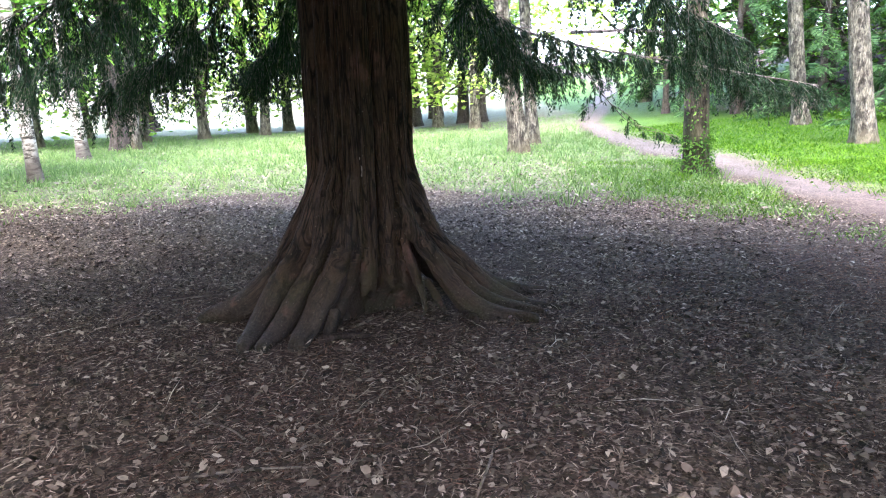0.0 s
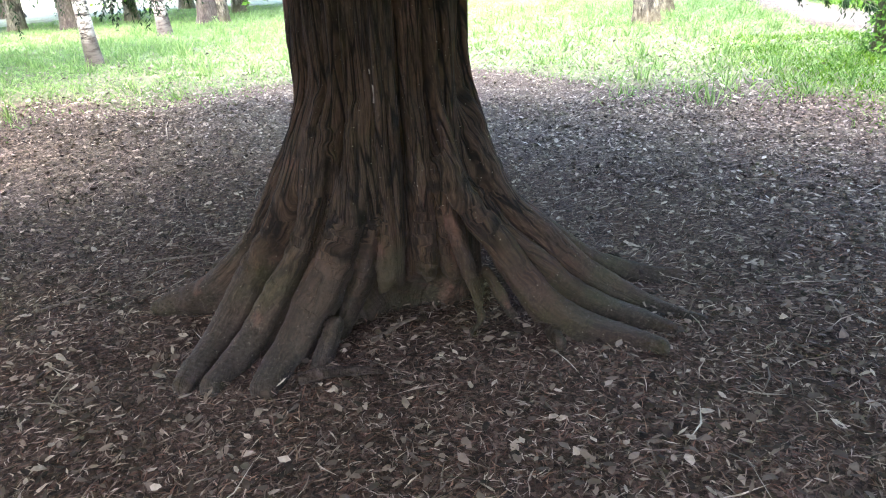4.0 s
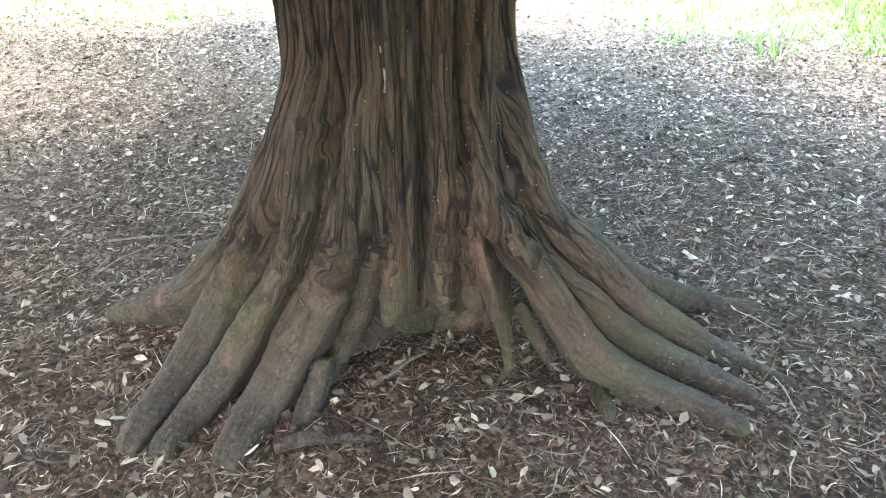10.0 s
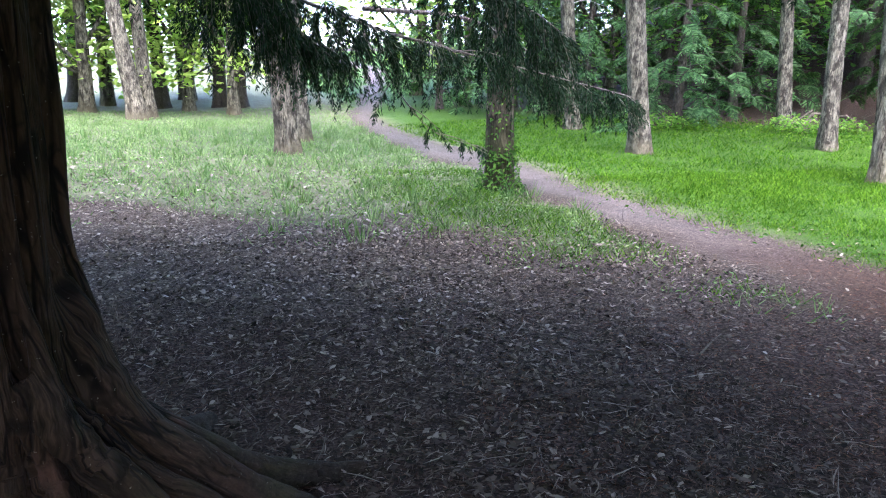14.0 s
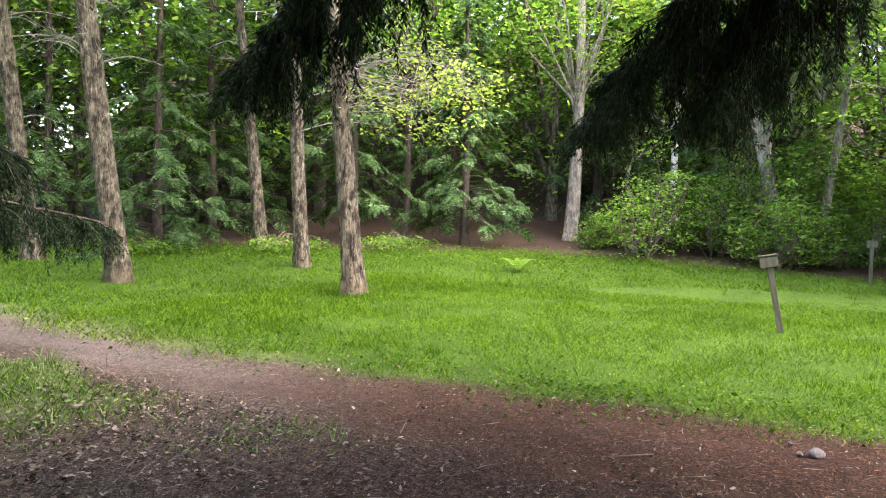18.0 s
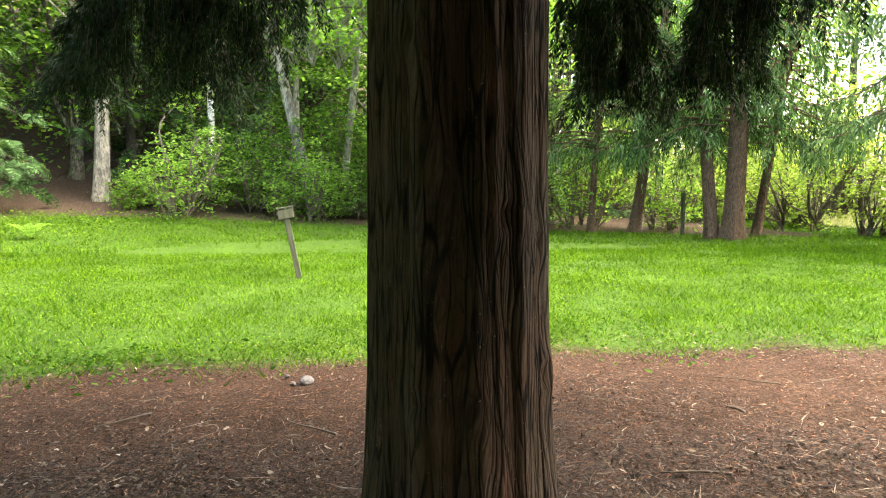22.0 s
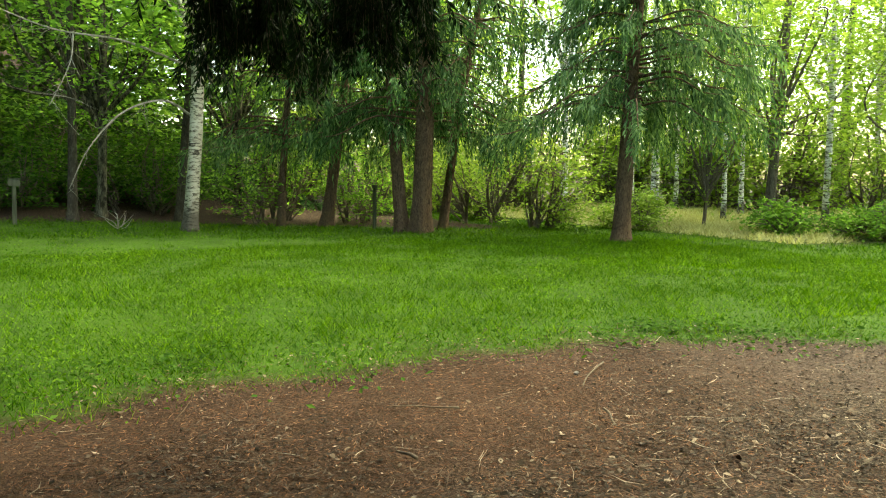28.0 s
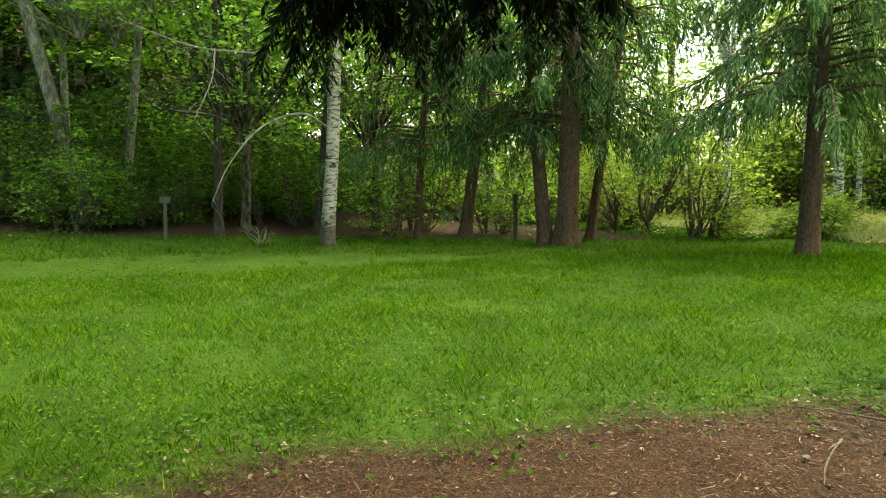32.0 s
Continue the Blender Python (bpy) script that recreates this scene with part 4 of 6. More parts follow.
def root_shape(k, x, y, z):
    """Distance to one root, the turn round it and the length along it."""
    mid, girth = cedar_root(k)
    best = np.full(x.shape, 9.0, np.float32)
    side, along, run = np.zeros_like(best), np.zeros_like(best), 0.0
    for i in range(len(mid) - 1):
        p, e = mid[i], mid[i + 1] - mid[i]
        l2 = max(e @ e, 1e-6)
        ln = math.sqrt(l2)
        u = np.clip(((x - p[0]) * e[0] + (y - p[1]) * e[1] + (z - p[2]) * e[2]) / l2, 0, 1)
        hx, hy, hz = x - p[0] - u * e[0], y - p[1] - u * e[1], z - p[2] - u * e[2]
        hz = np.where(hz > 0, hz, hz * 0.75)
        sd = np.sqrt(hx * hx + hy * hy + hz * hz) - girth[i] - (girth[i + 1] - girth[i]) * u
        win = sd < best
        best = np.where(win, sd, best)
        across = (hx * e[1] - hy * e[0]) / max(math.hypot(e[0], e[1]), 1e-4)
        out_ = (hx * x + hy * y) / np.maximum(np.hypot(x, y), 0.05)
        side = np.where(win, np.arctan2(across, hz + 0.8 * out_ + 0.02), side)
        along = np.where(win, run + u * ln, along)
        run += ln
    lumps = 0.004 * np.sin(2 * side + along * 6 + k) + 0.004 * np.sin(along * 14 + 2 * np.sin(side) + k) + 0.004 * np.sin(5 * side + 1.5 * np.sin(along * 5 + k))
    return best - lumps + 0.05 * soft_step(z, 0.85, 1.2), side, along


def groove_depth(k, x, y, z):
    """How deep one groove cuts at a spot."""
    width, depth, line = CEDAR_GROOVES[k]
    p = curve_pts([(r * math.cos(radians(a)), r * math.sin(radians(a)), h) for a, r, h in line], 4)
    best = np.full(x.shape, 9.0, np.float32)
    for a, e in zip(p[:-1], p[1:] - p[:-1]):
        u = np.clip(((x - a[0]) * e[0] + (y - a[1]) * e[1] + (z - a[2]) * e[2]) / max(e @ e, 1e-8), 0, 1)
        best = np.minimum(best, (x - a[0] - u * e[0]) ** 2 + (y - a[1] - u * e[1]) ** 2 + (z - a[2] - u * e[2]) ** 2)
    return depth * np.exp(-(np.sqrt(best) / width) ** 1.4)


def soft_min(a, b, k):
    h = np.clip(0.5 + 0.5 * (b - a) / k, 0, 1)
    return b + (a - b) * h - k * h * (1 - h)


def whole_patches(quads, owner):
    """Gives stray scraps of a patch to the patch around them."""
    for _ in range(3):
        for k in np.unique(owner):
            mine = np.nonzero(owner == k)[0]
            f = quads[mine]
            comp = np.arange(len(f))
            while True:
                low = np.full(quads.max() + 1, len(f))
                np.minimum.at(low, f, comp[:, None])
                step = np.minimum(comp, low[f].min(1))
                step = step[step]
                if (step == comp).all():
                    break
                comp = step
            main = np.bincount(comp).argmax()
            for c in np.unique(comp[comp != main]):
                scrap = mine[comp == c]
                rim = np.isin(quads, quads[scrap]).any(1) & (owner != k)
                if rim.any():
                    owner[scrap] = np.bincount(owner[rim]).argmax()
    return owner


def buttress_cedar():
    """The great cedar: a fluted bole that runs out into long surface roots."""
    cx, cy = -0.53, 4.84
    ob = thing("cedar_tree", cx, cy, 0.0, "huge red-brown cedar with fluted trunk and spreading buttress roots", "tree")
    step, lo, top = 0.0105, (-1.32, -1.3, -0.07), 1.3
    ax = [np.arange(a, b, step, dtype=np.float32) for a, b in zip(lo, (1.56, 1.3, top))]
    X, Y, Z = np.meshgrid(*ax, indexing="ij")
    R = np.hypot(X, Y)
    near = R < 0.75
    field = np.maximum(R - 0.4, 0.05).astype(np.float32)
    field[near] = (R[near] - cedar_bole(np.arctan2(Y[near], X[near]), Z[near])) * 0.9
    owner = np.zeros(X.shape, np.int16)
    first = np.full(X.shape, 9.0, np.float32)
    second = first.copy()
    for k in range(len(CEDAR_ROOTS)):
        mid = cedar_root(k)[0]
        low, high = mid.min(0) - 0.25, mid.max(0) + 0.25
        sl = tuple(slice(max(int((low[i] - lo[i]) / step), 0) if i < 2 else 0, max(int((high[i] - lo[i]) / step), 1)) for i in range(3))
        best = root_shape(k, X[sl], Y[sl], Z[sl])[0]
        owner[sl] = np.where(best < field[sl], k + 1, owner[sl])
        second[sl] = np.minimum(second[sl], np.maximum(first[sl], best))
        first[sl] = np.minimum(first[sl], best)
        field[sl] = soft_min(best, field[sl], 0.009 + 0.06 * soft_step(Z[sl], 0.3, 0.85))
    # soil and shade lie deep where two roots meet
    field += 0.04 * np.exp(-(second - first) / 0.016) * (1 - soft_step(Z, 0.4, 0.75)) * (first < 0.08)
    band = (R > 0.2) & (R < 0.72)
    field[band] += cedar_clefts(np.arctan2(Y[band], X[band]), Z[band]) * (1 - soft_step(R[band], 0.52, 0.7))
    for k in range(len(CEDAR_GROOVES)):
        line = np.array([(r * math.cos(radians(a)), r * math.sin(radians(a)), h) for a, r, h in CEDAR_GROOVES[k][2]])
        low, high = line.min(0) - 3.2 * CEDAR_GROOVES[k][0], line.max(0) + 3.2 * CEDAR_GROOVES[k][0]
        sl = tuple(slice(max(int((low[i] - lo[i]) / step), 0), max(int((high[i] - lo[i]) / step), 1)) for i in range(3))
        field[sl] += groove_depth(k, X[sl], Y[sl], Z[sl])
    v, q = skin(field, lo, step)
    cell = np.clip(np.round((v - np.asarray(lo)) / step).astype(int), 0, np.array(field.shape) - 1)
    own = owner[tuple(cell.T)]
    v = v.astype(np.float32)
    nrm = np.zeros_like(v)
    fn = np.cross(v[q[:, 2]] - v[q[:, 0]], v[q[:, 3]] - v[q[:, 1]])
    for c in range(4):
        np.add.at(nrm, q[:, c], fn)
    nrm = unit(nrm)
    own = np.where(v[:, 2] < 0.6 + 0.06 * np.sin(9 * np.arctan2(v[:, 1], v[:, 0])), own, 0)
    face_own = whole_patches(q, np.sort(own[q], 1)[:, 1])
    for k in range(len(CEDAR_ROOTS) + 1):
        f = q[face_own == k]
        if not len(f):
            continue
        used, back = np.unique(f, return_inverse=True)
        w = v[used]
        name = "root" if k else "trunk_foot"
        me = mesh_of(name, w, back.reshape(f.shape), M_CEDAR)
        me.normals_split_custom_set_from_vertices(nrm[used])
        run = bole_grain(w)
        if k:
            _, side, along = root_shape(k - 1, w[:, 0], w[:, 1], w[:, 2])
            run = np.stack([side * 0.07 + 3.7 * k, along, 0 * along], -1)
        part(name, with_grain(me, run), ob)
    # the bole above
    nth = 300
    th = np.linspace(0, 2 * np.pi, nth, endpoint=False) + np.pi / 2
    z = np.concatenate([np.linspace(1.22, 3.2, 40), np.linspace(3.4, 16, 18)])
    zz, tt = np.meshgrid(z, th, indexing="ij")
    rho = cedar_bole(tt, zz) - cedar_clefts(tt, zz) + 0.001
    w = np.stack([rho * np.cos(tt), rho * np.sin(tt), zz], -1).reshape(-1, 3)
    k = len(z)
    i = np.arange(k - 1)[:, None] * nth
    j = np.arange(nth)[None]
    jn = (j + 1) % nth
    q2 = np.stack([i + j, i + jn, i + nth + jn, i + nth + j], -1).reshape(-1, 4)
    part("trunk", with_grain(mesh_of("trunk", w, q2, M_CEDAR), bole_grain(w)), ob)
    # resin that has run down the bark
    for z0, z1, az in ((1.02, 1.09, 279.3), (0.92, 0.95, 280.2), (1.13, 1.15, 278.8)):
        zr = np.linspace(z0, z1, 14)
        ar = radians(az) + 0.012 * np.sin(zr * 31)
        rr = cedar_bole(ar, zr) - cedar_clefts(ar, zr) + 0.003
        drip = tube(np.stack([rr * np.cos(ar), rr * np.sin(ar), zr], -1), 0.0022 + 0.0022 * np.abs(np.sin(zr * 57)), 5)
        part("resin_streak", mesh_of("resin_streak", *drip, M_PALE_TWIG), ob, "whitish dried resin streak")
    return ob, (cx, cy, 0.0)


def straight_cedar(x, y, r, seed, label):
    ob = thing("cedar_tree", x, y, 0.0, label, "tree", "path-side cedars")
    rng = np.random.default_rng(seed)
    nth = 220
    th = np.linspace(0, 2 * np.pi, nth, endpoint=False)
    z = np.concatenate([np.linspace(-0.1, 3.4, 110), np.linspace(3.7, 15, 14)])
    zz, tt = np.meshgrid(z, th, indexing="ij")
    zc = np.maximum(zz, 0)
    r0 = r * (1 - 0.03 * (zc - 1.5))
    ph = rng.random(6) * 6
    rho = r0 + r * (0.75 * np.exp(-zc / 0.32) * (1 + 0.4 * np.sin(5 * tt + ph[0])) + 0.05 * np.sin(6 * tt + ph[1]) + 0.035 * np.sin(11 * tt + 0.7 * np.sin(zz * 1.3) + ph[2]))
    arc = tt * r
    warp = 0.010 * np.sin(zz * 2.1 + 4 * tt + ph[3]) + 0.005 * np.sin(zz * 6.3 + 9 * tt) + 0.003 * np.sin(zz * 19 + 17 * tt)
    n1, n2 = round(2 * np.pi * r / 0.07) * 0.5 / r, round(2 * np.pi * r / 0.037) * 0.5 / r
    strip = np.abs(np.sin((arc + warp) * n1)) ** 0.6 * 0.6 + np.abs(np.sin((arc + 1.5 * warp) * n2 + 1)) ** 0.7 * 0.4
    rho += (strip - 0.6) * 0.016
    for _ in range(9):
        ka, kz = rng.random() * 6.28, rng.uniform(0.9, 3.2)
        dd = np.hypot(((tt - ka + np.pi) % (2 * np.pi) - np.pi) * r, (zz - kz) * 0.8)
        rho += 0.02 * np.exp(-(dd / 0.06) ** 2) - 0.035 * np.exp(-(dd / 0.022) ** 2)
    v = np.stack([rho * np.cos(tt), rho * np.sin(tt), zz], -1).reshape(-1, 3)
    k = len(z)
    i = np.arange(k - 1)[:, None] * nth
    j = np.arange(nth)[None]
    jn = (j + 1) % nth
    q = np.stack([i + j, i + jn, i + nth + jn, i + nth + j], -1).reshape(-1, 4)
    part("trunk", with_grain(mesh_of("trunk", v, q, M_CEDAR_DARK), np.stack([arc + warp, zz, 0 * zz + seed], -1)), ob)
    return ob, (x, y, 0.0)


cedar_a, at_a = buttress_cedar()
cedar_b, at_b = straight_cedar(2.89, 2.42, 0.255, 5, "dark brown cedar with stringy knotted bark beside the path")
cedar_c, at_c = straight_cedar(1.915, 0.785, 0.27, 9, "dark cedar with furrowed stringy bark beside the path")


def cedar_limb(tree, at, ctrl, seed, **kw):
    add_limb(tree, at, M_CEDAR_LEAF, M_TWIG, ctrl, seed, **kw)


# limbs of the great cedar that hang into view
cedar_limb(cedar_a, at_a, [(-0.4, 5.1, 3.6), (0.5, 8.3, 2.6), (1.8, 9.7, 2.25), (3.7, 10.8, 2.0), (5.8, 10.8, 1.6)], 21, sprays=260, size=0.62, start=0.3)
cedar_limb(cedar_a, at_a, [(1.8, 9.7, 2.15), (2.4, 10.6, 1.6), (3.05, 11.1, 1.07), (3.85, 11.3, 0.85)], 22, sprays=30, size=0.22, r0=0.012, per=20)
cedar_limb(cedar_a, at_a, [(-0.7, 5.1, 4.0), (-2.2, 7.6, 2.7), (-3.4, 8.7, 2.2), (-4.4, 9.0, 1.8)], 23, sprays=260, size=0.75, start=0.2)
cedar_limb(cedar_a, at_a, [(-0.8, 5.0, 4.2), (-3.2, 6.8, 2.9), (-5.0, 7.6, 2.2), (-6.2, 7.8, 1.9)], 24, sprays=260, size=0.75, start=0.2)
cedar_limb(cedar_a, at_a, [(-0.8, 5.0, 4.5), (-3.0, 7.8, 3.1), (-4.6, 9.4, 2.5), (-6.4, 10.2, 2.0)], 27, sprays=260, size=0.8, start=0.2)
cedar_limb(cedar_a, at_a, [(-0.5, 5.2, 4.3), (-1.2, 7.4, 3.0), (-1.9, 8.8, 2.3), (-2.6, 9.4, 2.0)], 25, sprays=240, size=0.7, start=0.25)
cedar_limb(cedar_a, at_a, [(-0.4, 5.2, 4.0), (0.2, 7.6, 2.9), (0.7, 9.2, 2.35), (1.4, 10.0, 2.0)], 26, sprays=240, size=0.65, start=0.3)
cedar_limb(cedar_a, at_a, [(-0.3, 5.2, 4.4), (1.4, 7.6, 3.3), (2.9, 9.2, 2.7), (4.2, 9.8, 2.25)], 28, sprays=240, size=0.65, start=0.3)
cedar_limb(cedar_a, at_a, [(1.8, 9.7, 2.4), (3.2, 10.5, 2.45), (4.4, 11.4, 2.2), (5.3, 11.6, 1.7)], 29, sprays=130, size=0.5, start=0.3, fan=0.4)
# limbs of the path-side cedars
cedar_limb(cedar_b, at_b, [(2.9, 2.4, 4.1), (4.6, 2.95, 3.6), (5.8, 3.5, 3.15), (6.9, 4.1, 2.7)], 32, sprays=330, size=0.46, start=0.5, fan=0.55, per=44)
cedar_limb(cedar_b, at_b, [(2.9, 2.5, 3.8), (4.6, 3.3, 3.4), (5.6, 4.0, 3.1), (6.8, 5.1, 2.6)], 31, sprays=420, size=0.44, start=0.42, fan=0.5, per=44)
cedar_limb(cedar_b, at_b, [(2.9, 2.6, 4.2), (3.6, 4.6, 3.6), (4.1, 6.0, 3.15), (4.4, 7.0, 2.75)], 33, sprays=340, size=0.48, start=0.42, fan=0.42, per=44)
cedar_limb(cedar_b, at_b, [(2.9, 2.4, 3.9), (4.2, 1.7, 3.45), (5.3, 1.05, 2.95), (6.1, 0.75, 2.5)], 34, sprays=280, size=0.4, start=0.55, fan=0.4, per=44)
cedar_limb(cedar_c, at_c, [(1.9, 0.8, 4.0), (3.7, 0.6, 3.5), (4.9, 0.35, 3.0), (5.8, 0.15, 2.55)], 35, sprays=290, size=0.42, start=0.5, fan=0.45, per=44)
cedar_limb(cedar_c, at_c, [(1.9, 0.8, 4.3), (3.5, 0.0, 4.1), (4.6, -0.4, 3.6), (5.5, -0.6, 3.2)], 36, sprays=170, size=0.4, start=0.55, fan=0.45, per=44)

# unseen skirts on the far side from the meadow, added to block light
for tree, at, angles, reach, zt, drop in ((cedar_a, at_a, (-158, -158, -141, -124, -108, -95), 6.6, 4.7, 3.1), (cedar_a, at_a, (-80, -62), 3.6, 5.0, 1.0), (cedar_a, at_a, (188, 205), 5.0, 4.6, 2.8), (cedar_b, at_b, (-175, -145, -115), 2.8, 4.3, 1.1), (cedar_c, at_c, (205, 230), 4.0, 4.4, 2.0)):
    for k, a in enumerate(angles):
        dx, dy = math.cos(radians(a)), math.sin(radians(a))
        cedar_limb(tree, at, [(at[0], at[1], zt), (at[0] + dx * reach * 0.55, at[1] + dy * reach * 0.55, zt - drop * 0.4), (at[0] + dx * reach, at[1] + dy * reach, zt - drop)], 200 + k,
                   sprays=130, size=0.75, r0=0.05, shard=(0.22, 0.07), hang=0.4, per=15, spread=1.0, start=0.15, fan=1.1, rings=2)
# the high crowns that roof the place: out of view, shaped to cast shade
rng_roof = np.random.default_rng(77)
for tree, at, count, reach, low, tall in ((cedar_a, at_a, 38, 4.7, 4.9, 8.2), (cedar_b, at_b, 16, 3.6, 5.2, 6.0), (cedar_c, at_c, 24, 4.2, 4.9, 6.0)):
    for k in range(count):
        a = k * 2.4 + rng_roof.random()
        zt = low + tall * k / count
        ln = reach * (1 - 0.55 * k / count) * rng_roof.uniform(0.8, 1.1) * (1 + (0.9 if tree is cedar_a else 0.0) * max(0.0, math.cos(a - 3.85)) ** 2) * (1 - (0.35 if tree is cedar_a else 0.0) * max(0.0, math.cos(a - 0.5)) ** 2)
        dx, dy = math.cos(a), math.sin(a)
        cedar_limb(tree, at, [(at[0], at[1], zt), (at[0] + dx * ln * 0.5, at[1] + dy * ln * 0.5, zt - 0.05), (at[0] + dx * ln, at[1] + dy * ln, zt - 0.5)], 100 + k,
                   sprays=110, size=0.8, r0=0.05, shard=(0.48, 0.24), hang=0.25, per=8, spread=1.4, start=0.1, fan=1.3, rings=2)


# ---------------------------------------------------------------- trees along the meadow and path
def furrowed(x, y, h, r, lean, seed, label="grey furrowed trunk with ochre moss and bare twigs", crown=None, twigs=10, leaf=None):
    return broadleaf("broadleaf_tree", label, x, y, h, r, lean, M_GREY, leaf or M_SPRING, crown, seed, 0.3, 0.04, 8, 0.09, "trees by the meadow", 30, twigs)


def high_crown(z, rad, clumps=90, leaves=34, off=(0, 0), leaf=(0.2, 0.13)):
    return dict(clumps=clumps, leaves=leaves, centre=(off[0], off[1], z), radii=(rad, rad, rad * 0.7), leaf=leaf)


tree_g = furrowed(11.35, 11.25, 13, 0.21, (-0.05, 0.065), 41, crown=high_crown(9.5, 3.2, off=(-0.4, 0.5)))
furrowed(14.29, 15.22, 14, 0.21, (-0.033, 0.038), 42, crown=high_crown(10, 3.0))
furrowed(16.61, 18.99, 13, 0.21, (-0.069, 0.07), 43, crown=high_crown(10, 3.0))
furrowed(10.02, 16.59, 14, 0.26, (-0.095, 0.065), 44, crown=high_crown(9.5, 3.6, off=(-0.9, 0.6)), twigs=26)
furrowed(11.13, 21.98, 14, 0.25, (-0.107, 0.059), 45, crown=high_crown(9.5, 3.6, off=(-0.9, 0.6)), twigs=26)
mossy_tree = broadleaf("broadleaf_tree", "dark mossy trunk standing in the grass beside the path", 4.43, 12.09, 12, 0.21, (-0.02, 0.01), M_MOSSY, M_DARK_LEAF, high_crown(8.5, 3.0), 46, 0.3, 0.03, 8, 0.09, "trees by the meadow", 30, 6)
rng_i = np.random.default_rng(49)
az, zi = rng_i.uniform(0, 6.28, 1500), np.concatenate([rng_i.random(900) ** 1.6 * 0.7, rng_i.uniform(0.5, 4.2, 600)])
ri = 0.21 + 0.16 * np.exp(-zi / 0.25) + rng_i.uniform(0.0, 0.07, 1500)
lv, lt = shards(np.stack([ri * np.cos(az), ri * np.sin(az), zi], -1), rng_i.normal(size=(1500, 3)) * [1, 1, 0.4] + [0, 0, -0.8], np.stack([np.cos(az), np.sin(az), 0.4 + 0 * az], -1), rng_i.uniform(0.04, 0.1, 1500), 0.035)
part("climbing_growth", mesh_of("climbing_growth", lv, lt, M_WOOD_LEAF, False), mossy_tree, "dark moss and small leaves clinging to the bark", "stuff")
furrowed(1.75, 16.63, 12, 0.22, (-0.11, 0.013), 47, "leaning grey trunk at the edge of the grass", crown=high_crown(8.5, 3.0), twigs=4)
furrowed(2.43, 19.85, 12, 0.19, (-0.05, 0.01), 48, "pale grey trunk behind its neighbour", crown=high_crown(8.5, 3.0), twigs=4)
furrowed(-2.19, 28.86, 14, 0.29, (-0.128, -0.012), 49, "leaning smooth grey trunk in long grass", crown=high_crown(10, 3.5), twigs=0)
furrowed(-1.94, 30.56, 14, 0.26, (-0.058, -0.005), 50, "smooth grey trunk in long grass", crown=high_crown(10, 3.5), twigs=0)


def dark_tree(x, y, h, r, lean, seed, label="dark brown conifer trunk in the far wood", crown=None, leaf=None):
    return broadleaf("woodland_tree", label, x, y, h, r, lean, M_DUSK, leaf or M_DARK_LEAF, crown, seed, 0.45, 0.04, 10, 0.06, "far woodland trees", 20)


FAR_CROWN = dict(clumps=110, leaves=34, centre=(0, 0, 7.0), radii=(3.8, 3.8, 4.4), leaf=(0.27, 0.18), limbs=10)
for k, (x, y, r, lx, ly) in enumerate(((-2.09, 39.2, 0.36, -0.038, 0), (-1.16, 45.5, 0.33, -0.07, 0), (0.66, 38.4, 0.33, -0.01, 0), (1.6, 37.5, 0.28, 0.0, 0), (-7.1, 47.3, 0.5, 0.03, 0.01), (-16.2, 23.2, 0.3, -0.087, -0.065),
                                       (-29.0, 35.0, 0.5, -0.06, -0.05), (-20.4, 46.4, 0.42, -0.07, -0.03), (-23.1, 25.0, 0.28, 0.03, 0.03))):
    dark_tree(x, y, 13, r, (lx, ly), 60 + k, crown=FAR_CROWN)
ob = dark_tree(-11.11, 22.92, 13, 0.3, (-0.03, -0.01), 75, "twin-stemmed grey woodland tree", crown=FAR_CROWN)
part("stem", trunk_mesh("stem", M_GREY, 12, 0.2, 0.08, (0.05, 0.02), 0.3, 18, 8, 0.06, 76), ob).location = (0.35, 0.15, 0)


def birch_tree(x, y, h, r, lean, seed, crown=None, label="white birch with dark scarred bark", leaf=None, skin_mat=None):
    return broadleaf("birch_tree", label, x, y, h, r, lean, skin_mat or M_BIRCH, leaf or M_BEECH, crown, seed, 0.3, 0.04, 5, 0.04, "birches", 22)


BIRCH_CROWN = dict(clumps=80, leaves=34, centre=(0, 0, 8.0), radii=(2.6, 2.6, 4.0), leaf=(0.2, 0.13), limbs=12)
birch_tree(-7.77, 12.6, 11, 0.13, (-0.04, -0.02), 81, BIRCH_CROWN)
birch_tree(-10.29, 18.96, 11, 0.16, (-0.04, -0.01), 82, BIRCH_CROWN)
big_birch = birch_tree(19.31, -1.3, 13, 0.18, (-0.011, -0.06), 83, BIRCH_CROWN, "mossy white birch with arching bare boughs")
# the clearing's birches wear the bark with painted sunlight
for k, (x, y, r) in enumerate(((19.67, -17.84, 0.165), (24.08, -21.27, 0.11), (21.24, -14.81, 0.13), (26.47, -27.0, 0.13), (18.33, -20.05, 0.1), (16.35, -23.25, 0.13), (16.43, -26.74, 0.11), (13.2, -24.5, 0.12), (21.5, -25.5, 0.12), (27.6, 8.5, 0.15))):
    birch_tree(x, y, 13, r, (0.02, 0.015), 90 + k, BIRCH_CROWN, "slender white birch in the sunlit clearing", M_SPRING, M_SUNLIT_BIRCH)
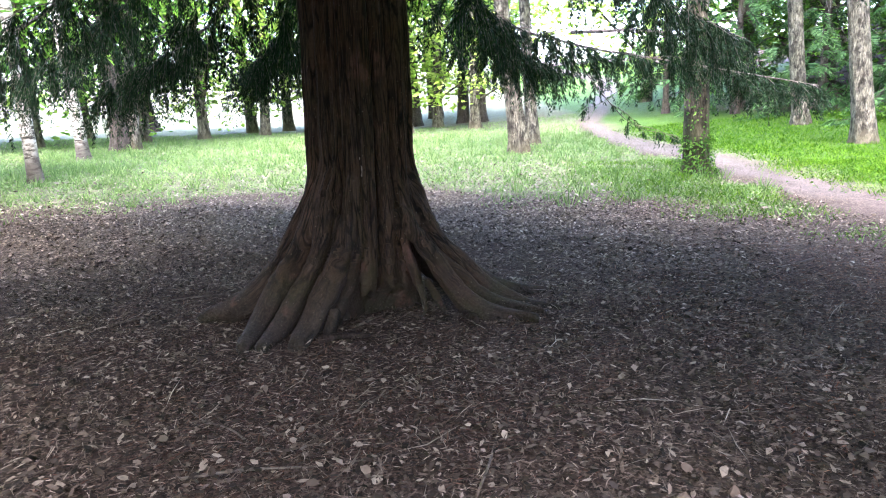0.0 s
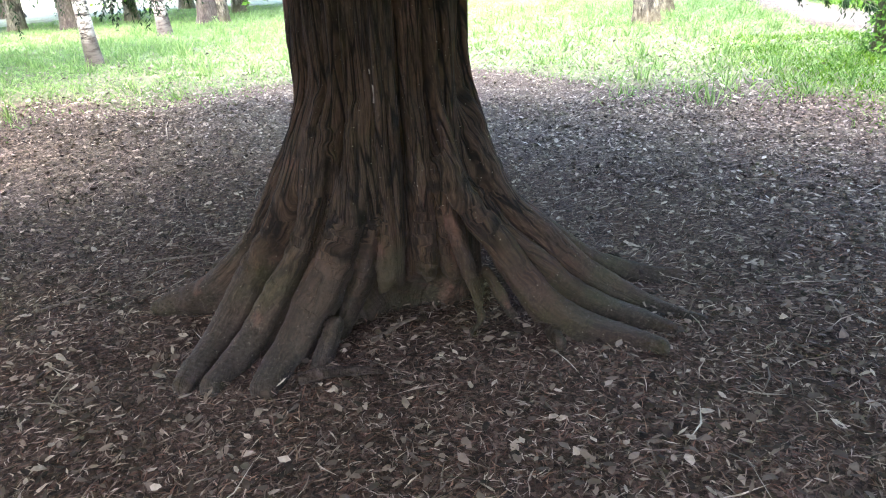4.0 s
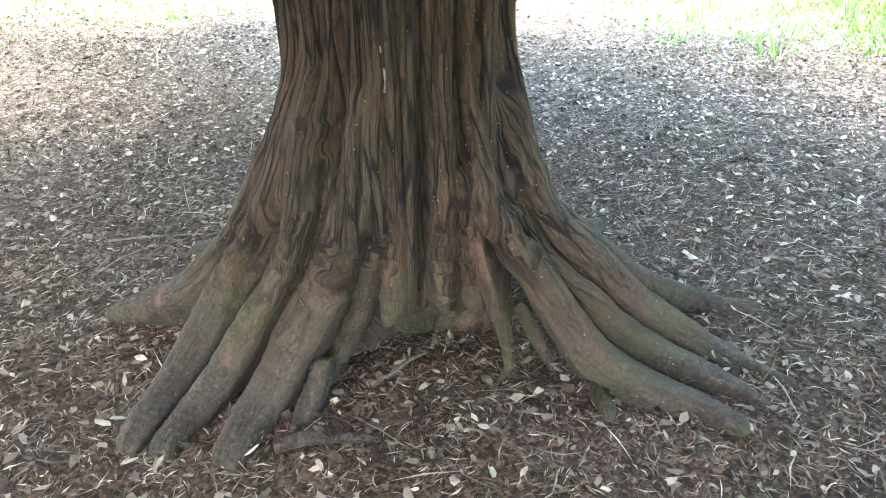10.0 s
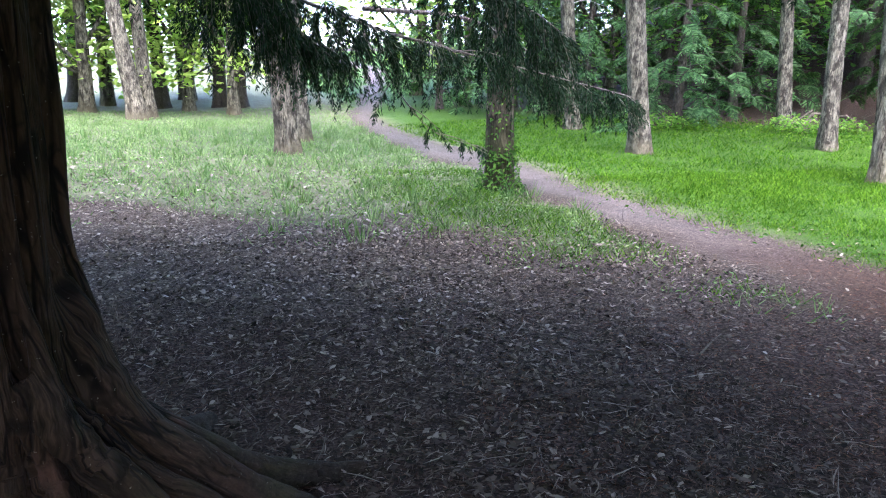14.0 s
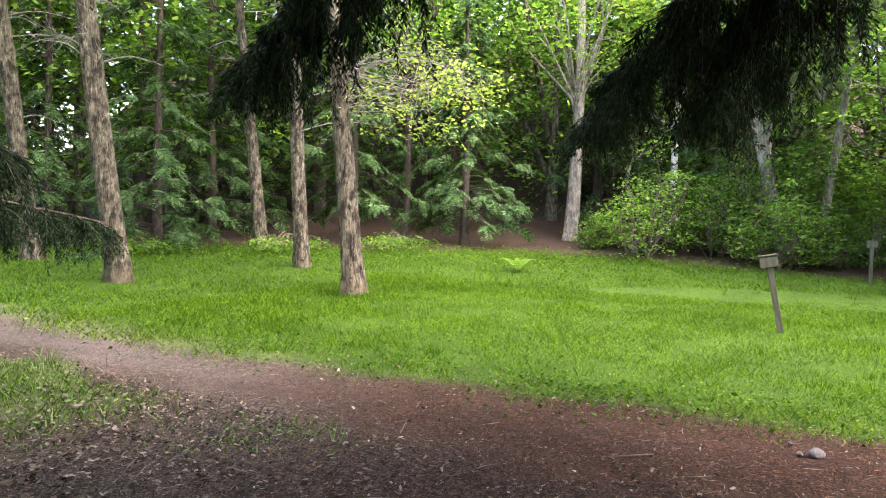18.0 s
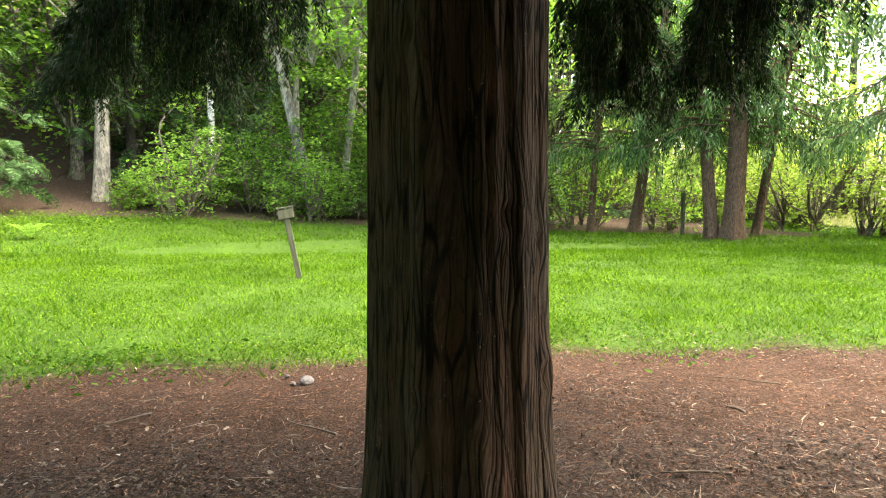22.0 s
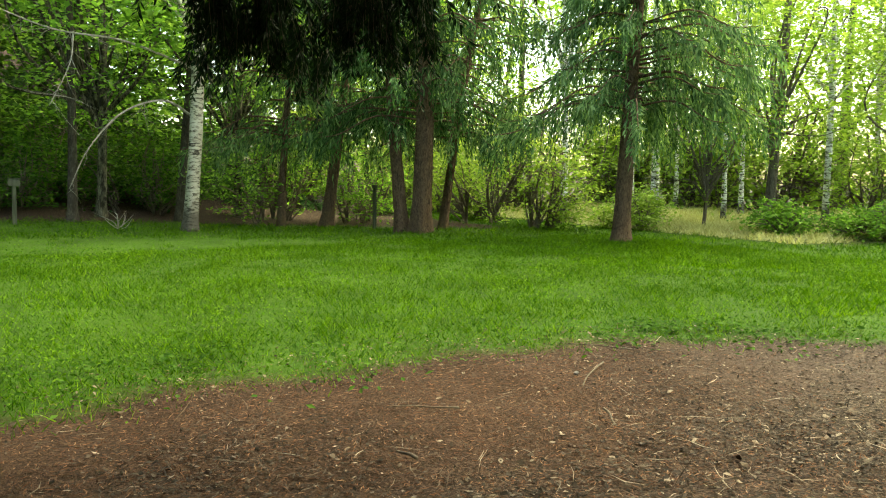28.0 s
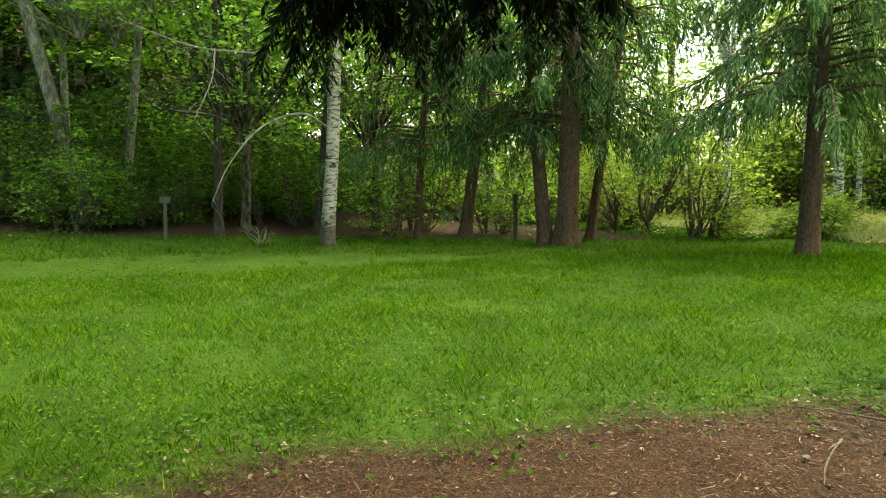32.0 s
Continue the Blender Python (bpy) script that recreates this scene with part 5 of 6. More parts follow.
# arching boughs of the big birch
for k, (ctrl, r0) in enumerate((([(0, -0.15, 2.75), (-0.5, 0.6, 3.05), (-0.9, 1.5, 2.7), (-1.2, 2.2, 1.9), (-1.4, 2.6, 1.05)], 0.035),
                                ([(0, -0.2, 3.9), (-0.7, 1.4, 4.25), (-1.0, 2.8, 4.3), (-1.3, 4.2, 4.7)], 0.035),
                                ([(-0.9, 2.4, 4.3), (-1.2, 2.5, 3.6), (-1.4, 2.9, 2.7)], 0.018))):
    p = curve_pts(ctrl, 8)
    bits = [tube(p, np.linspace(r0, 0.008, len(p)), 6)]
    rng_b = np.random.default_rng(300 + k)
    for _ in range(16):
        e = p[rng_b.integers(len(p) // 3, len(p))]
        tip = e + rng_b.normal(size=3) * [0.3, 0.35, 0.25] + [0, 0, -0.25]
        bits.append(tube(curve_pts([e, (e + tip) / 2 + rng_b.normal(size=3) * 0.05, tip], 3), np.linspace(0.007, 0.002, 7), 3, cap=False))
    part("bough", mesh_of("bough", *joined(bits), M_PALE_TWIG), big_birch, "arching lichen-grey bough")


# weeping spruces at the meadow's far side
def spruce(x, y, h, r, lean, seed, z0=2.6, reach=3.0, whorls=13, per=6, strings=15, label="spruce with brown trunk and weeping grey-green boughs", ln=0.7, leaf=None):
    ob = thing("spruce_tree", x, y, float(ground_z(x, y)), label, "tree", "weeping spruces")
    stem_bark = M_BROWN
    part("trunk", trunk_mesh("trunk", stem_bark, h, r, r * 0.3, lean, 0.35, 26, 9, 0.06, seed, 0.04), ob)
    (wv, wt), (lv, lt) = weeping_crown(seed + 1, z0, h - 1, reach, whorls, per, strings, ln, lean=lean)
    part("branchwork", mesh_of("branchwork", wv, wt, stem_bark), ob, "", "stuff")
    part("foliage", mesh_of("foliage", lv, lt, leaf or M_SPRUCE_LEAF, False), ob)
    return ob


spruce(13.3, -9.66, 12, 0.19, (-0.04, -0.04), 121, 3.1, 3.1, 17, 8, 52)
twin = spruce(17.22, -6.57, 13, 0.26, (0, 0), 122, 2.9, 3.3, 16, 7, 44, "two-stemmed spruce with reddish trunks and hanging boughs", leaf=M_BLUE_LEAF)
part("stem", trunk_mesh("stem", M_BROWN, 11, 0.17, 0.06, (0.044, 0.075), 0.4, 22, 8, 0.06, 123), twin).location = (0.33, 0.37, 0)
spruce(18.1, -7.74, 10, 0.125, (-0.079, -0.133), 124, 2.6, 2.6, 12, 6, 26, "leaning slim dark spruce")
spruce(19.7, -4.95, 11, 0.16, (-0.043, -0.1), 125, 2.4, 3.0, 13, 6, 28, "dark slim spruce at the wood's edge")
spruce(20.26, -3.85, 11, 0.11, (-0.018, -0.05), 126, 2.6, 2.8, 12, 6, 26, "slender dark spruce at the wood's edge")
dark_tree(21.94, -1.51, 11, 0.12, (-0.017, -0.08), 127, crown=high_crown(9.5, 2.6, 50))
dark_tree(21.5, 1.14, 11, 0.115, (-0.003, -0.03), 128, "reddish brown slim trunk in shade", crown=high_crown(9.5, 2.6, 50))
for k, (x, y, r, lx, ly, lab) in enumerate(((25.7, 11.9, 0.27, 0.016, -0.02, "pale forked trunk on the dark slope"), (22.5, 17.4, 0.14, 0, 0, "slim brown trunk on the slope"), (25.5, 5.1, 0.13, 0, 0.02, "slim trunk in the thicket"), (23.7, 4.4, 0.22, -0.012, 0.2, "leaning lichen-pale trunk in the thicket"), (24.0, 3.6, 0.14, 0.0, -0.1, "white leaning trunk in the thicket"))):
    broadleaf("slope_tree", lab, x, y, 14, r, (lx, ly), M_PALE_BARK if k != 1 else M_DUSK, M_DARK_LEAF, dict(clumps=120, leaves=34, centre=(0, 0, 8.6), radii=(3.6, 3.6, 4.2), leaf=(0.15, 0.1), clump=(0.6, 0.6, 0.12), limbs=20), 140 + k, 0.3, 0.05, 7, 0.06, "trees on the slope")


broadleaf("broadleaf_tree", "young tree with forked stem and bright spring leaves", 14.54, -17.04, 10, 0.16, (-0.014, -0.009), M_TWIG, M_SPRING, dict(clumps=120, leaves=40, centre=(0, 0, 5.6), radii=(2.8, 2.8, 3.8), leaf=(0.15, 0.1), limbs=22), 161, 0.3, 0.05, 7, 0.06, "young trees", 18)
broadleaf("broadleaf_tree", "slender sapling with bright spring leaves", 15.92, -15.9, 6, 0.06, (-0.03, -0.024), M_TWIG, M_SPRING, dict(clumps=70, leaves=40, centre=(0, 0, 3.2), radii=(1.8, 1.8, 2.6), leaf=(0.13, 0.09), limbs=22), 162, 0.3, 0.05, 7, 0.06, "young trees", 12)
broadleaf("broadleaf_tree", "young tree with bright spring leaves by the clearing", 10.5, -19.5, 9, 0.12, (0.02, 0.0), M_TWIG, M_SPRING, dict(clumps=110, leaves=40, centre=(0, 0, 4.8), radii=(3.0, 3.0, 4.2), leaf=(0.16, 0.11), limbs=22), 163, 0.3, 0.05, 7, 0.06, "young trees", 12)
broadleaf("broadleaf_tree", "slim beech with tiers of fresh leaves", 22.6, 0.4, 11, 0.13, (0, -0.02), M_GREY, M_BEECH, dict(clumps=130, leaves=46, centre=(-0.8, 0.6, 5.6), radii=(3.6, 4.0, 3.6), leaf=(0.15, 0.1), limbs=26, clump=(0.55, 0.55, 0.1)), 164, 0.3, 0.05, 7, 0.06, "young trees", 16)
broadleaf("broadleaf_tree", "slim beech with tiers of fresh leaves", 23.5, -3.5, 11, 0.13, (0, -0.02), M_GREY, M_BEECH, dict(clumps=120, leaves=46, centre=(0, 0, 5.2), radii=(3.4, 3.8, 3.8), leaf=(0.15, 0.1), limbs=26, clump=(0.55, 0.55, 0.1)), 165, 0.3, 0.05, 7, 0.06, "young trees", 16)
(wv, wt), (lv, lt) = leafy_crown(167, 74, 15, (0.55, -1.1, 4.0), (1.4, 1.9, 1.2), (0.26, 0.26, 0.1), (0.1, 0.058), 34, (-0.2, 0.25, 3.9), 0.5, 4, 0.22)
part("side_branchwork", mesh_of("side_branchwork", wv, wt, M_PALE_TWIG), tree_g, "twiggy grey side boughs", "stuff")
part("side_leafage", mesh_of("side_leafage", lv, lt, M_SPRING, False), tree_g, "fresh yellow-green leaves", "stuff")
# cypress-like conifers with feathery boughs down to the ground
def feathery(x, y, h, reach, seed, low=0.6):
    ob = thing("conifer_tree", x, y, float(ground_z(x, y)), "dense blue-green conifer with drooping fern-like fans", "tree", "conifers by the slope")
    part("trunk", trunk_mesh("trunk", M_DUSK, h, 0.16, 0.04, (0, 0), 0.35, 18, 9, 0.06, seed, 0.04), ob)
    (wv, wt), (lv, lt) = fan_crown(seed + 1, low, h - 0.6, reach, 13, 6, 11, 0.62)
    part("branchwork", mesh_of("branchwork", wv, wt, M_DUSK), ob, "", "stuff")
    part("foliage", mesh_of("foliage", lv, lt, M_BLUE_LEAF, False), ob)
    return ob


CONIFERS = [feathery(14.6, 21.4, 11, 3.0, 151), feathery(17.6, 22.4, 13, 3.2, 152), feathery(19.6, 17.6, 12, 2.6, 153, 1.6), feathery(21.7, 14.4, 9, 2.3, 154, 1.2)]
feathery(9.6, 31.0, 13, 3.6, 155)
for k, (x, y, big) in enumerate(((13.6, 25.6, 1.0), (16.0, 29.5, 1.15), (11.3, 27.6, 1.0), (20.5, 24.5, 1.1), (26.6, 17.6, 1.2), (30.5, 12.4, 1.3), (29.5, 6.5, 1.2), (29.0, 0.5, 1.15), (28.5, -5.5, 1.1))):
    copy_thing(CONIFERS[k % 4], pose(x, y, float(ground_z(x, y)) - 0.1, 0, 0, 70 * k) @ Matrix.Diagonal((big, big, big, 1)))

# leafy shrubs along the wood's edge
SHRUBS = ((22.0, 8.6, 1.5, 2.7, M_BEECH), (23.6, 6.2, 1.8, 2.4, M_DARK_LEAF), (22.1, 4.6, 1.2, 1.7, M_BEECH), (24.0, 10.2, 1.2, 1.0, M_DARK_LEAF), (17.5, -10.2, 1.7, 2.6, M_SPRING), (20.0, -10.5, 2.2, 3.2, M_SPRING), (16.2, -13.6, 1.3, 0.9, M_SPRING),
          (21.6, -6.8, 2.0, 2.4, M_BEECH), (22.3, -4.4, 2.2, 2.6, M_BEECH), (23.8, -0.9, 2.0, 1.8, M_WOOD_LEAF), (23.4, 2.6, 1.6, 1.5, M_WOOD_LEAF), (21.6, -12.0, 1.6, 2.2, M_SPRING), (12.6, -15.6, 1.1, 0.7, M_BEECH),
          (10.8, -16.4, 1.2, 0.8, M_BEECH), (19.0, 15.6, 1.5, 0.4, M_DARK_LEAF), (16.6, 18.0, 1.4, 0.35, M_DARK_LEAF), (13.6, 21.0, 1.4, 0.5, M_DARK_LEAF))
SHRUB_OBS = []
for k, (x, y, r, h, leaf) in enumerate(SHRUBS):
    ob = thing("shrub", x, y, float(ground_z(x, y)), "leafy green shrub at the wood's edge", "shrub", "shrubs at the wood's edge")
    rng_s = np.random.default_rng(450 + k)
    wood_bits, leaf_bits = [], []
    for j in range(1 if h < 0.6 else 4):
        ox, oy = (0, 0) if h < 0.6 else rng_s.uniform(-0.75, 0.75, 2) * r
        hh, rr = h * (1, 0.75, 1.35, 1.0)[j], r * (0.9 if h < 0.6 else rng_s.uniform(0.3, 0.65))
        w_, l_ = leafy_crown(400 + 7 * k + j, 34 if h > 0.6 else 50, 20 if h > 0.6 else 18, (ox, oy, hh * 0.55), (rr, rr, hh * 0.55), (0.26, 0.26, 0.07), (0.12, 0.075), 9, (ox * 0.5, oy * 0.5, 0.05), 0.3, 3)
        wood_bits.append(w_), leaf_bits.append(l_)
    (wv, wt), (lv, lt) = joined(wood_bits), joined(leaf_bits)
    part("branchwork", mesh_of("branchwork", wv, wt, M_TWIG), ob, "", "stuff")
    part("leafage", mesh_of("leafage", lv, lt, leaf, False), ob)
    SHRUB_OBS.append(ob)
# undergrowth on the slope and behind the clearing
rng_u = np.random.default_rng(480)
for k in range(44):
    hill = k < 30
    a = radians(rng_u.uniform(-14, 13) if hill else rng_u.choice([rng_u.uniform(-68, -60), rng_u.uniform(-40, -16)]))
    d = rng_u.uniform(24.5, 34) if hill else rng_u.uniform(27, 35)
    x, y = 1 + d * math.cos(a), 2 + d * math.sin(a)
    big = rng_u.uniform(0.9, 1.9)
    copy_thing(SHRUB_OBS[int(rng_u.choice([9, 10] if hill else [4, 5, 11]))], pose(x, y, float(ground_z(x, y)) - 0.05, 0, 0, rng_u.uniform(0, 360)) @ Matrix.Diagonal((big, big, big, 1)))

for k in range(12):
    a, d, big = radians(-60 + 1.6 * k), rng_u.uniform(37, 43), rng_u.uniform(1.6, 2.4)
    x, y = 2.6 + d * math.cos(a), 1.5 + d * math.sin(a)
    copy_thing(SHRUB_OBS[(4, 5, 11)[k % 3]], pose(x, y, float(ground_z(x, y)) - 0.05, 0, 0, 50 * k) @ Matrix.Diagonal((big, big, big, 1)))
# the wood behind, tree by tree
rng_w = np.random.default_rng(500)
WOOD_KINDS = []
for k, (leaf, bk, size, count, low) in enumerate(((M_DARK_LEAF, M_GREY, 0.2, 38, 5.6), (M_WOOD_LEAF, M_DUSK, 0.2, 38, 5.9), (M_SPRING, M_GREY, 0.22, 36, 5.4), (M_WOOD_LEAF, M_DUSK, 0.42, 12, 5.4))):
    src = broadleaf("woodland_tree", ("grey-barked woodland tree with green leaves", "brown-barked woodland tree with dark leaves", "grey-barked woodland tree with yellow-green leaves", "brown-barked tree of the dark wood")[k], 36 + 6 * k, 14 + 7 * k, 11, 0.19, (0.02, -0.02), bk, leaf,
                    dict(clumps=130, leaves=count, centre=(0, 0, low), radii=(4.4, 4.4, 5.2), leaf=(size, size * 0.64), limbs=5, clump=(0.6, 0.6, 0.16)), 510 + k, 0.3, 0.06, 7, 0.06, "the wood behind", 10, 0, 0.7)
    WOOD_KINDS.append(src)
for ring, dist in enumerate((32, 40)):
    for a0 in range(-66, 138, 6):
        a, d = a0 + rng_w.uniform(-2, 2) + 3.5 * ring, dist + rng_w.uniform(-2.5, 2.5)
        d += 5 if a < -24 else 0
        x, y = 2 + d * math.cos(radians(a)), 2 + d * math.sin(radians(a))
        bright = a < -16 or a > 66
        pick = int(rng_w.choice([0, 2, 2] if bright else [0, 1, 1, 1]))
        if -62 < a < -41 and (ring == 0 or a0 % 12 == 0) or ring == 0 and -41 < a < -25 and a0 % 12 == 0:
            continue
        if abs(x - 6) < 3.5 and y > 0:
            continue
        big = (1.3, 1.6)[ring] * rng_w.uniform(0.9, 1.15)
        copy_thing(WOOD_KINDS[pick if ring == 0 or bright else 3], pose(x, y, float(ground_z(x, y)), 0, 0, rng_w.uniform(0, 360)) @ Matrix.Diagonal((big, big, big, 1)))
for x, y, big in ((18, 27, 1.4), (12.5, 30, 1.4), (15, 36, 1.6), (25, 24, 1.4)):
    copy_thing(WOOD_KINDS[1], pose(x, y, float(ground_z(x, y)), 0, 0, 40 * x) @ Matrix.Diagonal((big, big, big, 1)))
# unseen trees behind the viewpoint, added to cut low light
for k in range(18):
    a, d = 138 + k * 8.6 + rng_w.uniform(-2, 2), rng_w.uniform(19, 30)
    x, y = d * math.cos(radians(a)), 4 + d * math.sin(radians(a))
    copy_thing(WOOD_KINDS[3], pose(x, y, float(ground_z(x, y)), 0, 0, rng_w.uniform(0, 360)))


# nearer row of unseen trees, added to block light from the west
for k in range(10):
    a, d = radians(152 + 10.5 * k), rng_w.uniform(12, 15.5)
    x, y = d * math.cos(a), 4 + d * math.sin(a)
    copy_thing(WOOD_KINDS[3], pose(x, y, float(ground_z(x, y)), 0, 0, 37 * k) @ Matrix.Diagonal((1.15, 1.15, 1.0, 1)))


# ---------------------------------------------------------------- posts and small things
def box(bm, size, at, turn=None):
    m = Matrix.Translation(at) @ (turn or Matrix()) @ Matrix.Diagonal((*size, 1))
    bmesh.ops.create_cube(bm, size=1, matrix=m)


def solid(name, build, mat, bevel=0.008):
    bm = bmesh.new()
    build(bm)
    if bevel:
        bmesh.ops.bevel(bm, geom=bm.edges[:], offset=bevel, segments=2, affect="EDGES", profile=0.6)
    me = bpy.data.meshes.new(name)
    bm.to_mesh(me)
    bm.free()
    me.materials.append(mat)
    return me


def sign_post(x, y, h, lean_deg, turn, label, head=(0.13, 0.24, 0.15)):
    ob = thing("marker_post", x, y, float(ground_z(x, y)), label, "post", "marker posts")
    ob.matrix_basis = pose(x, y, float(ground_z(x, y)) - 0.03, lean_deg, 0, turn)
    part("post", solid("post", lambda b: box(b, (0.085, 0.085, h), (0, 0, h / 2)), M_POST), ob)
    part("head", solid("head", lambda b: box(b, head, (0, 0, h + head[2] / 2 - 0.02)), M_POST), ob, "grey wooden box head")
    part("lid", solid("lid", lambda b: box(b, (head[0] + 0.02, head[1] + 0.025, 0.018), (0, 0, h + head[2])), M_POST, 0.004), ob)
    return ob


sign_post(11.57, 3.77, 1.02, -10.6, 5, "leaning weathered wooden post with a box head in the meadow")
sign_post(20.67, 2.35, 0.95, 1, 5, "weathered wooden post with a box head at the wood's edge")
sign_post(18.89, -6.04, 1.15, 0, 0, "thin dark wooden post with a small head beside the spruces", (0.15, 0.1, 0.1))
ob = thing("stake", 24.6, 11.2, float(ground_z(24.6, 11.2)), "short bare wooden stake on the slope", "stake")
part("stake_wood", solid("stake_wood", lambda b: box(b, (0.09, 0.09, 0.8), (0, 0, 0.36)), M_POST), ob)


def stick(x, y, ln, turn, r, seed, label="dead stick lying on the ground", mat=None):
    rng = np.random.default_rng(seed)
    p = curve_pts([(-ln / 2, 0, r), (-ln / 6, rng.uniform(-0.03, 0.03) * ln, r * 1.6), (ln / 5, rng.uniform(-0.04, 0.04) * ln, r * 1.3), (ln / 2, 0, r)], 5)
    bits = [tube(p, np.linspace(r, r * 0.45, len(p)), 6, 0.25, rng)]
    for _ in range(rng.integers(0, 3)):
        e = p[rng.integers(4, len(p) - 2)]
        tip = e + np.array([rng.uniform(0.05, 0.2) * ln, rng.choice([-1, 1]) * rng.uniform(0.08, 0.2) * ln, 0.004])
        bits.append(tube([e, (e + tip) / 2 + [0, 0, 0.01], tip], [r * 0.5, r * 0.4, r * 0.2], 4))
    ob = new("stick", mesh_of("stick", *joined(bits), mat or M_STICK))
    ob.matrix_basis = pose(x, y, float(ground_z(x, y)) + 0.003, 0, 0, turn)
    return tagged(ob, label, "stick", "sticks on the ground")


NEAR_TREE_STICKS = ((0.87, 5.42, 0.14, 40, 0.012), (5.98, -0.39, 0.5, 60, 0.007), (5.3, 0.1, 0.16, 20, 0.012), (0.6, 3.6, 0.5, 100, 0.006), (-0.2, 3.3, 0.6, 60, 0.006), (1.1, 4.9, 0.4, 15, 0.006), (-1.9, 5.2, 0.5, 20, 0.006), (-2.2, 4.6, 0.35, 45, 0.008), (0.3, 2.6, 0.7, 75, 0.007), (-0.6, 2.5, 0.8, 10, 0.007), (1.7, 4.1, 0.35, 0, 0.014), (5.3, 3.1, 0.45, 50, 0.008))
PATH_STICKS = ((4.6, 2.6, 0.6, 160, 0.008), (5.6, 4.4, 0.4, 130, 0.007), (6.0, -2.0, 0.8, 125, 0.008), (5.2, -1.4, 0.35, 150, 0.01), (3.9, -0.2, 0.5, 30, 0.008), (4.3, 0.9, 0.4, 80, 0.008), (3.4, 6.0, 0.5, 35, 0.008), (2.4, 6.4, 0.4, 140, 0.008), (1.7, 7.2, 0.5, 20, 0.008), (3.6, 1.9, 0.3, 15, 0.012), (6.6, -2.6, 0.7, 40, 0.007), (-1.0, 2.9, 0.5, 140, 0.006))
for k, (x, y, ln, turn, r) in enumerate(NEAR_TREE_STICKS + PATH_STICKS):
    stick(x, y, ln, turn, r, 600 + k)
stick(-0.575, 4.05, 0.33, 17, 0.029, 640, "stout dark piece of fallen wood beside the roots", M_DRIFT)
stick(-0.46, 4.46, 0.27, 56, 0.012, 641, "short pale stick propped in the roots")


def stone(x, y, s, seed):
    rng = np.random.default_rng(seed)
    bm = bmesh.new()
    bmesh.ops.create_icosphere(bm, subdivisions=3, radius=s)
    ph = rng.random(3) * 6
    for v in bm.verts:
        v.co *= 1 + 0.2 * math.sin(v.co.x / s * 3 + ph[0]) * math.sin(v.co.y / s * 2.6 + ph[1]) + 0.07 * noise.noise(v.co / s * 2.5)
        v.co.z *= 0.6
    me = bpy.data.meshes.new("stone")
    bm.to_mesh(me)
    bm.free()
    me.materials.append(M_STONE)
    ob = new("stone", me)
    ob.matrix_basis = pose(x, y, float(ground_z(x, y)) + s * 0.2, 0, 0, seed * 40)
    return tagged(ob, "pale grey stone lying on the path", "stone", "stones on the path")


stone(6.4, 3.22, 0.065, 1), stone(6.36, 3.33, 0.028, 2), stone(6.6, 3.4, 0.025, 3), stone(6.1, -1.9, 0.024, 4)


# bare dead branch at the wood's edge
def dead_branch(x, y, seed):
    rng = np.random.default_rng(seed)
    bits = []
    for _ in range(9):
        a = rng.uniform(0, 6.28)
        tip = np.array([math.cos(a) * rng.uniform(0.2, 0.6), math.sin(a) * rng.uniform(0.2, 0.6), rng.uniform(0.25, 0.55)])
        bits.append(tube(curve_pts([(0, 0, 0.0), tip * 0.5 + rng.normal(size=3) * 0.08, tip], 4), np.linspace(0.016, 0.004, 9), 4))
    ob = new("dead_branch", mesh_of("dead_branch", *joined(bits), M_PALE_TWIG))
    ob.matrix_basis = pose(x, y, float(ground_z(x, y)))
    return tagged(ob, "bleached dead branch lying in the grass", "branch")


dead_branch(20.0, 0.24, 5)


def fern(x, y, seed, size=0.7):
    rng = np.random.default_rng(seed)
    ob = thing("fern", x, y, float(ground_z(x, y)), "bright green fern in the meadow grass", "fern")
    for k in range(11):
        a = k * 0.571 + rng.uniform(-0.2, 0.2)
        d = np.array([math.cos(a), math.sin(a), 0])
        s = np.linspace(0.1, 1, 26)[:, None]
        mid = d * size * 0.75 * s ** 1.3 + np.array([0, 0, 1.0]) * size * (0.95 * s - 0.5 * s ** 2.6)
        side = np.cross(d, [0, 0, 1.0])
        w = (0.16 * size * np.sin(np.pi * np.clip(s[:, 0], 0.05, 1) ** 0.7) + 0.01)
        pp = np.concatenate([mid, mid])
        dd = np.concatenate([np.tile(side, (26, 1)), np.tile(-side, (26, 1))]) + d * 0.35
        v, t = joined([tube(mid, np.linspace(0.005, 0.001, 26), 3, cap=False), shards(pp, dd, np.tile([0, 0, 1.0], (52, 1)), np.concatenate([w, w]), 0.035 * size)])
        part("frond", mesh_of("frond", v, t, M_BEECH, False), ob)
    return ob


fern(17.0, 10.26, 3)


# ---------------------------------------------------------------- what lies and grows on the ground
def scatter(rng, n, box_, want):
    x, y = rng.uniform(box_[0], box_[1], n), rng.uniform(box_[2], box_[3], n)
    keep = rng.random(n) < want(x, y)
    return x[keep], y[keep]


def floor_z(x, y):
    near = np.exp(-(np.hypot(x - 2, y - 3) / 25) ** 2)
    z = ground_z(x, y) + near * (0.022 * np.sin(x * 3.1 + 2 * np.sin(y * 2.3)) * np.sin(y * 2.7 + 1.1 * np.sin(x * 1.9)))
    return z - 0.03 * zones(x, y)[1] * near


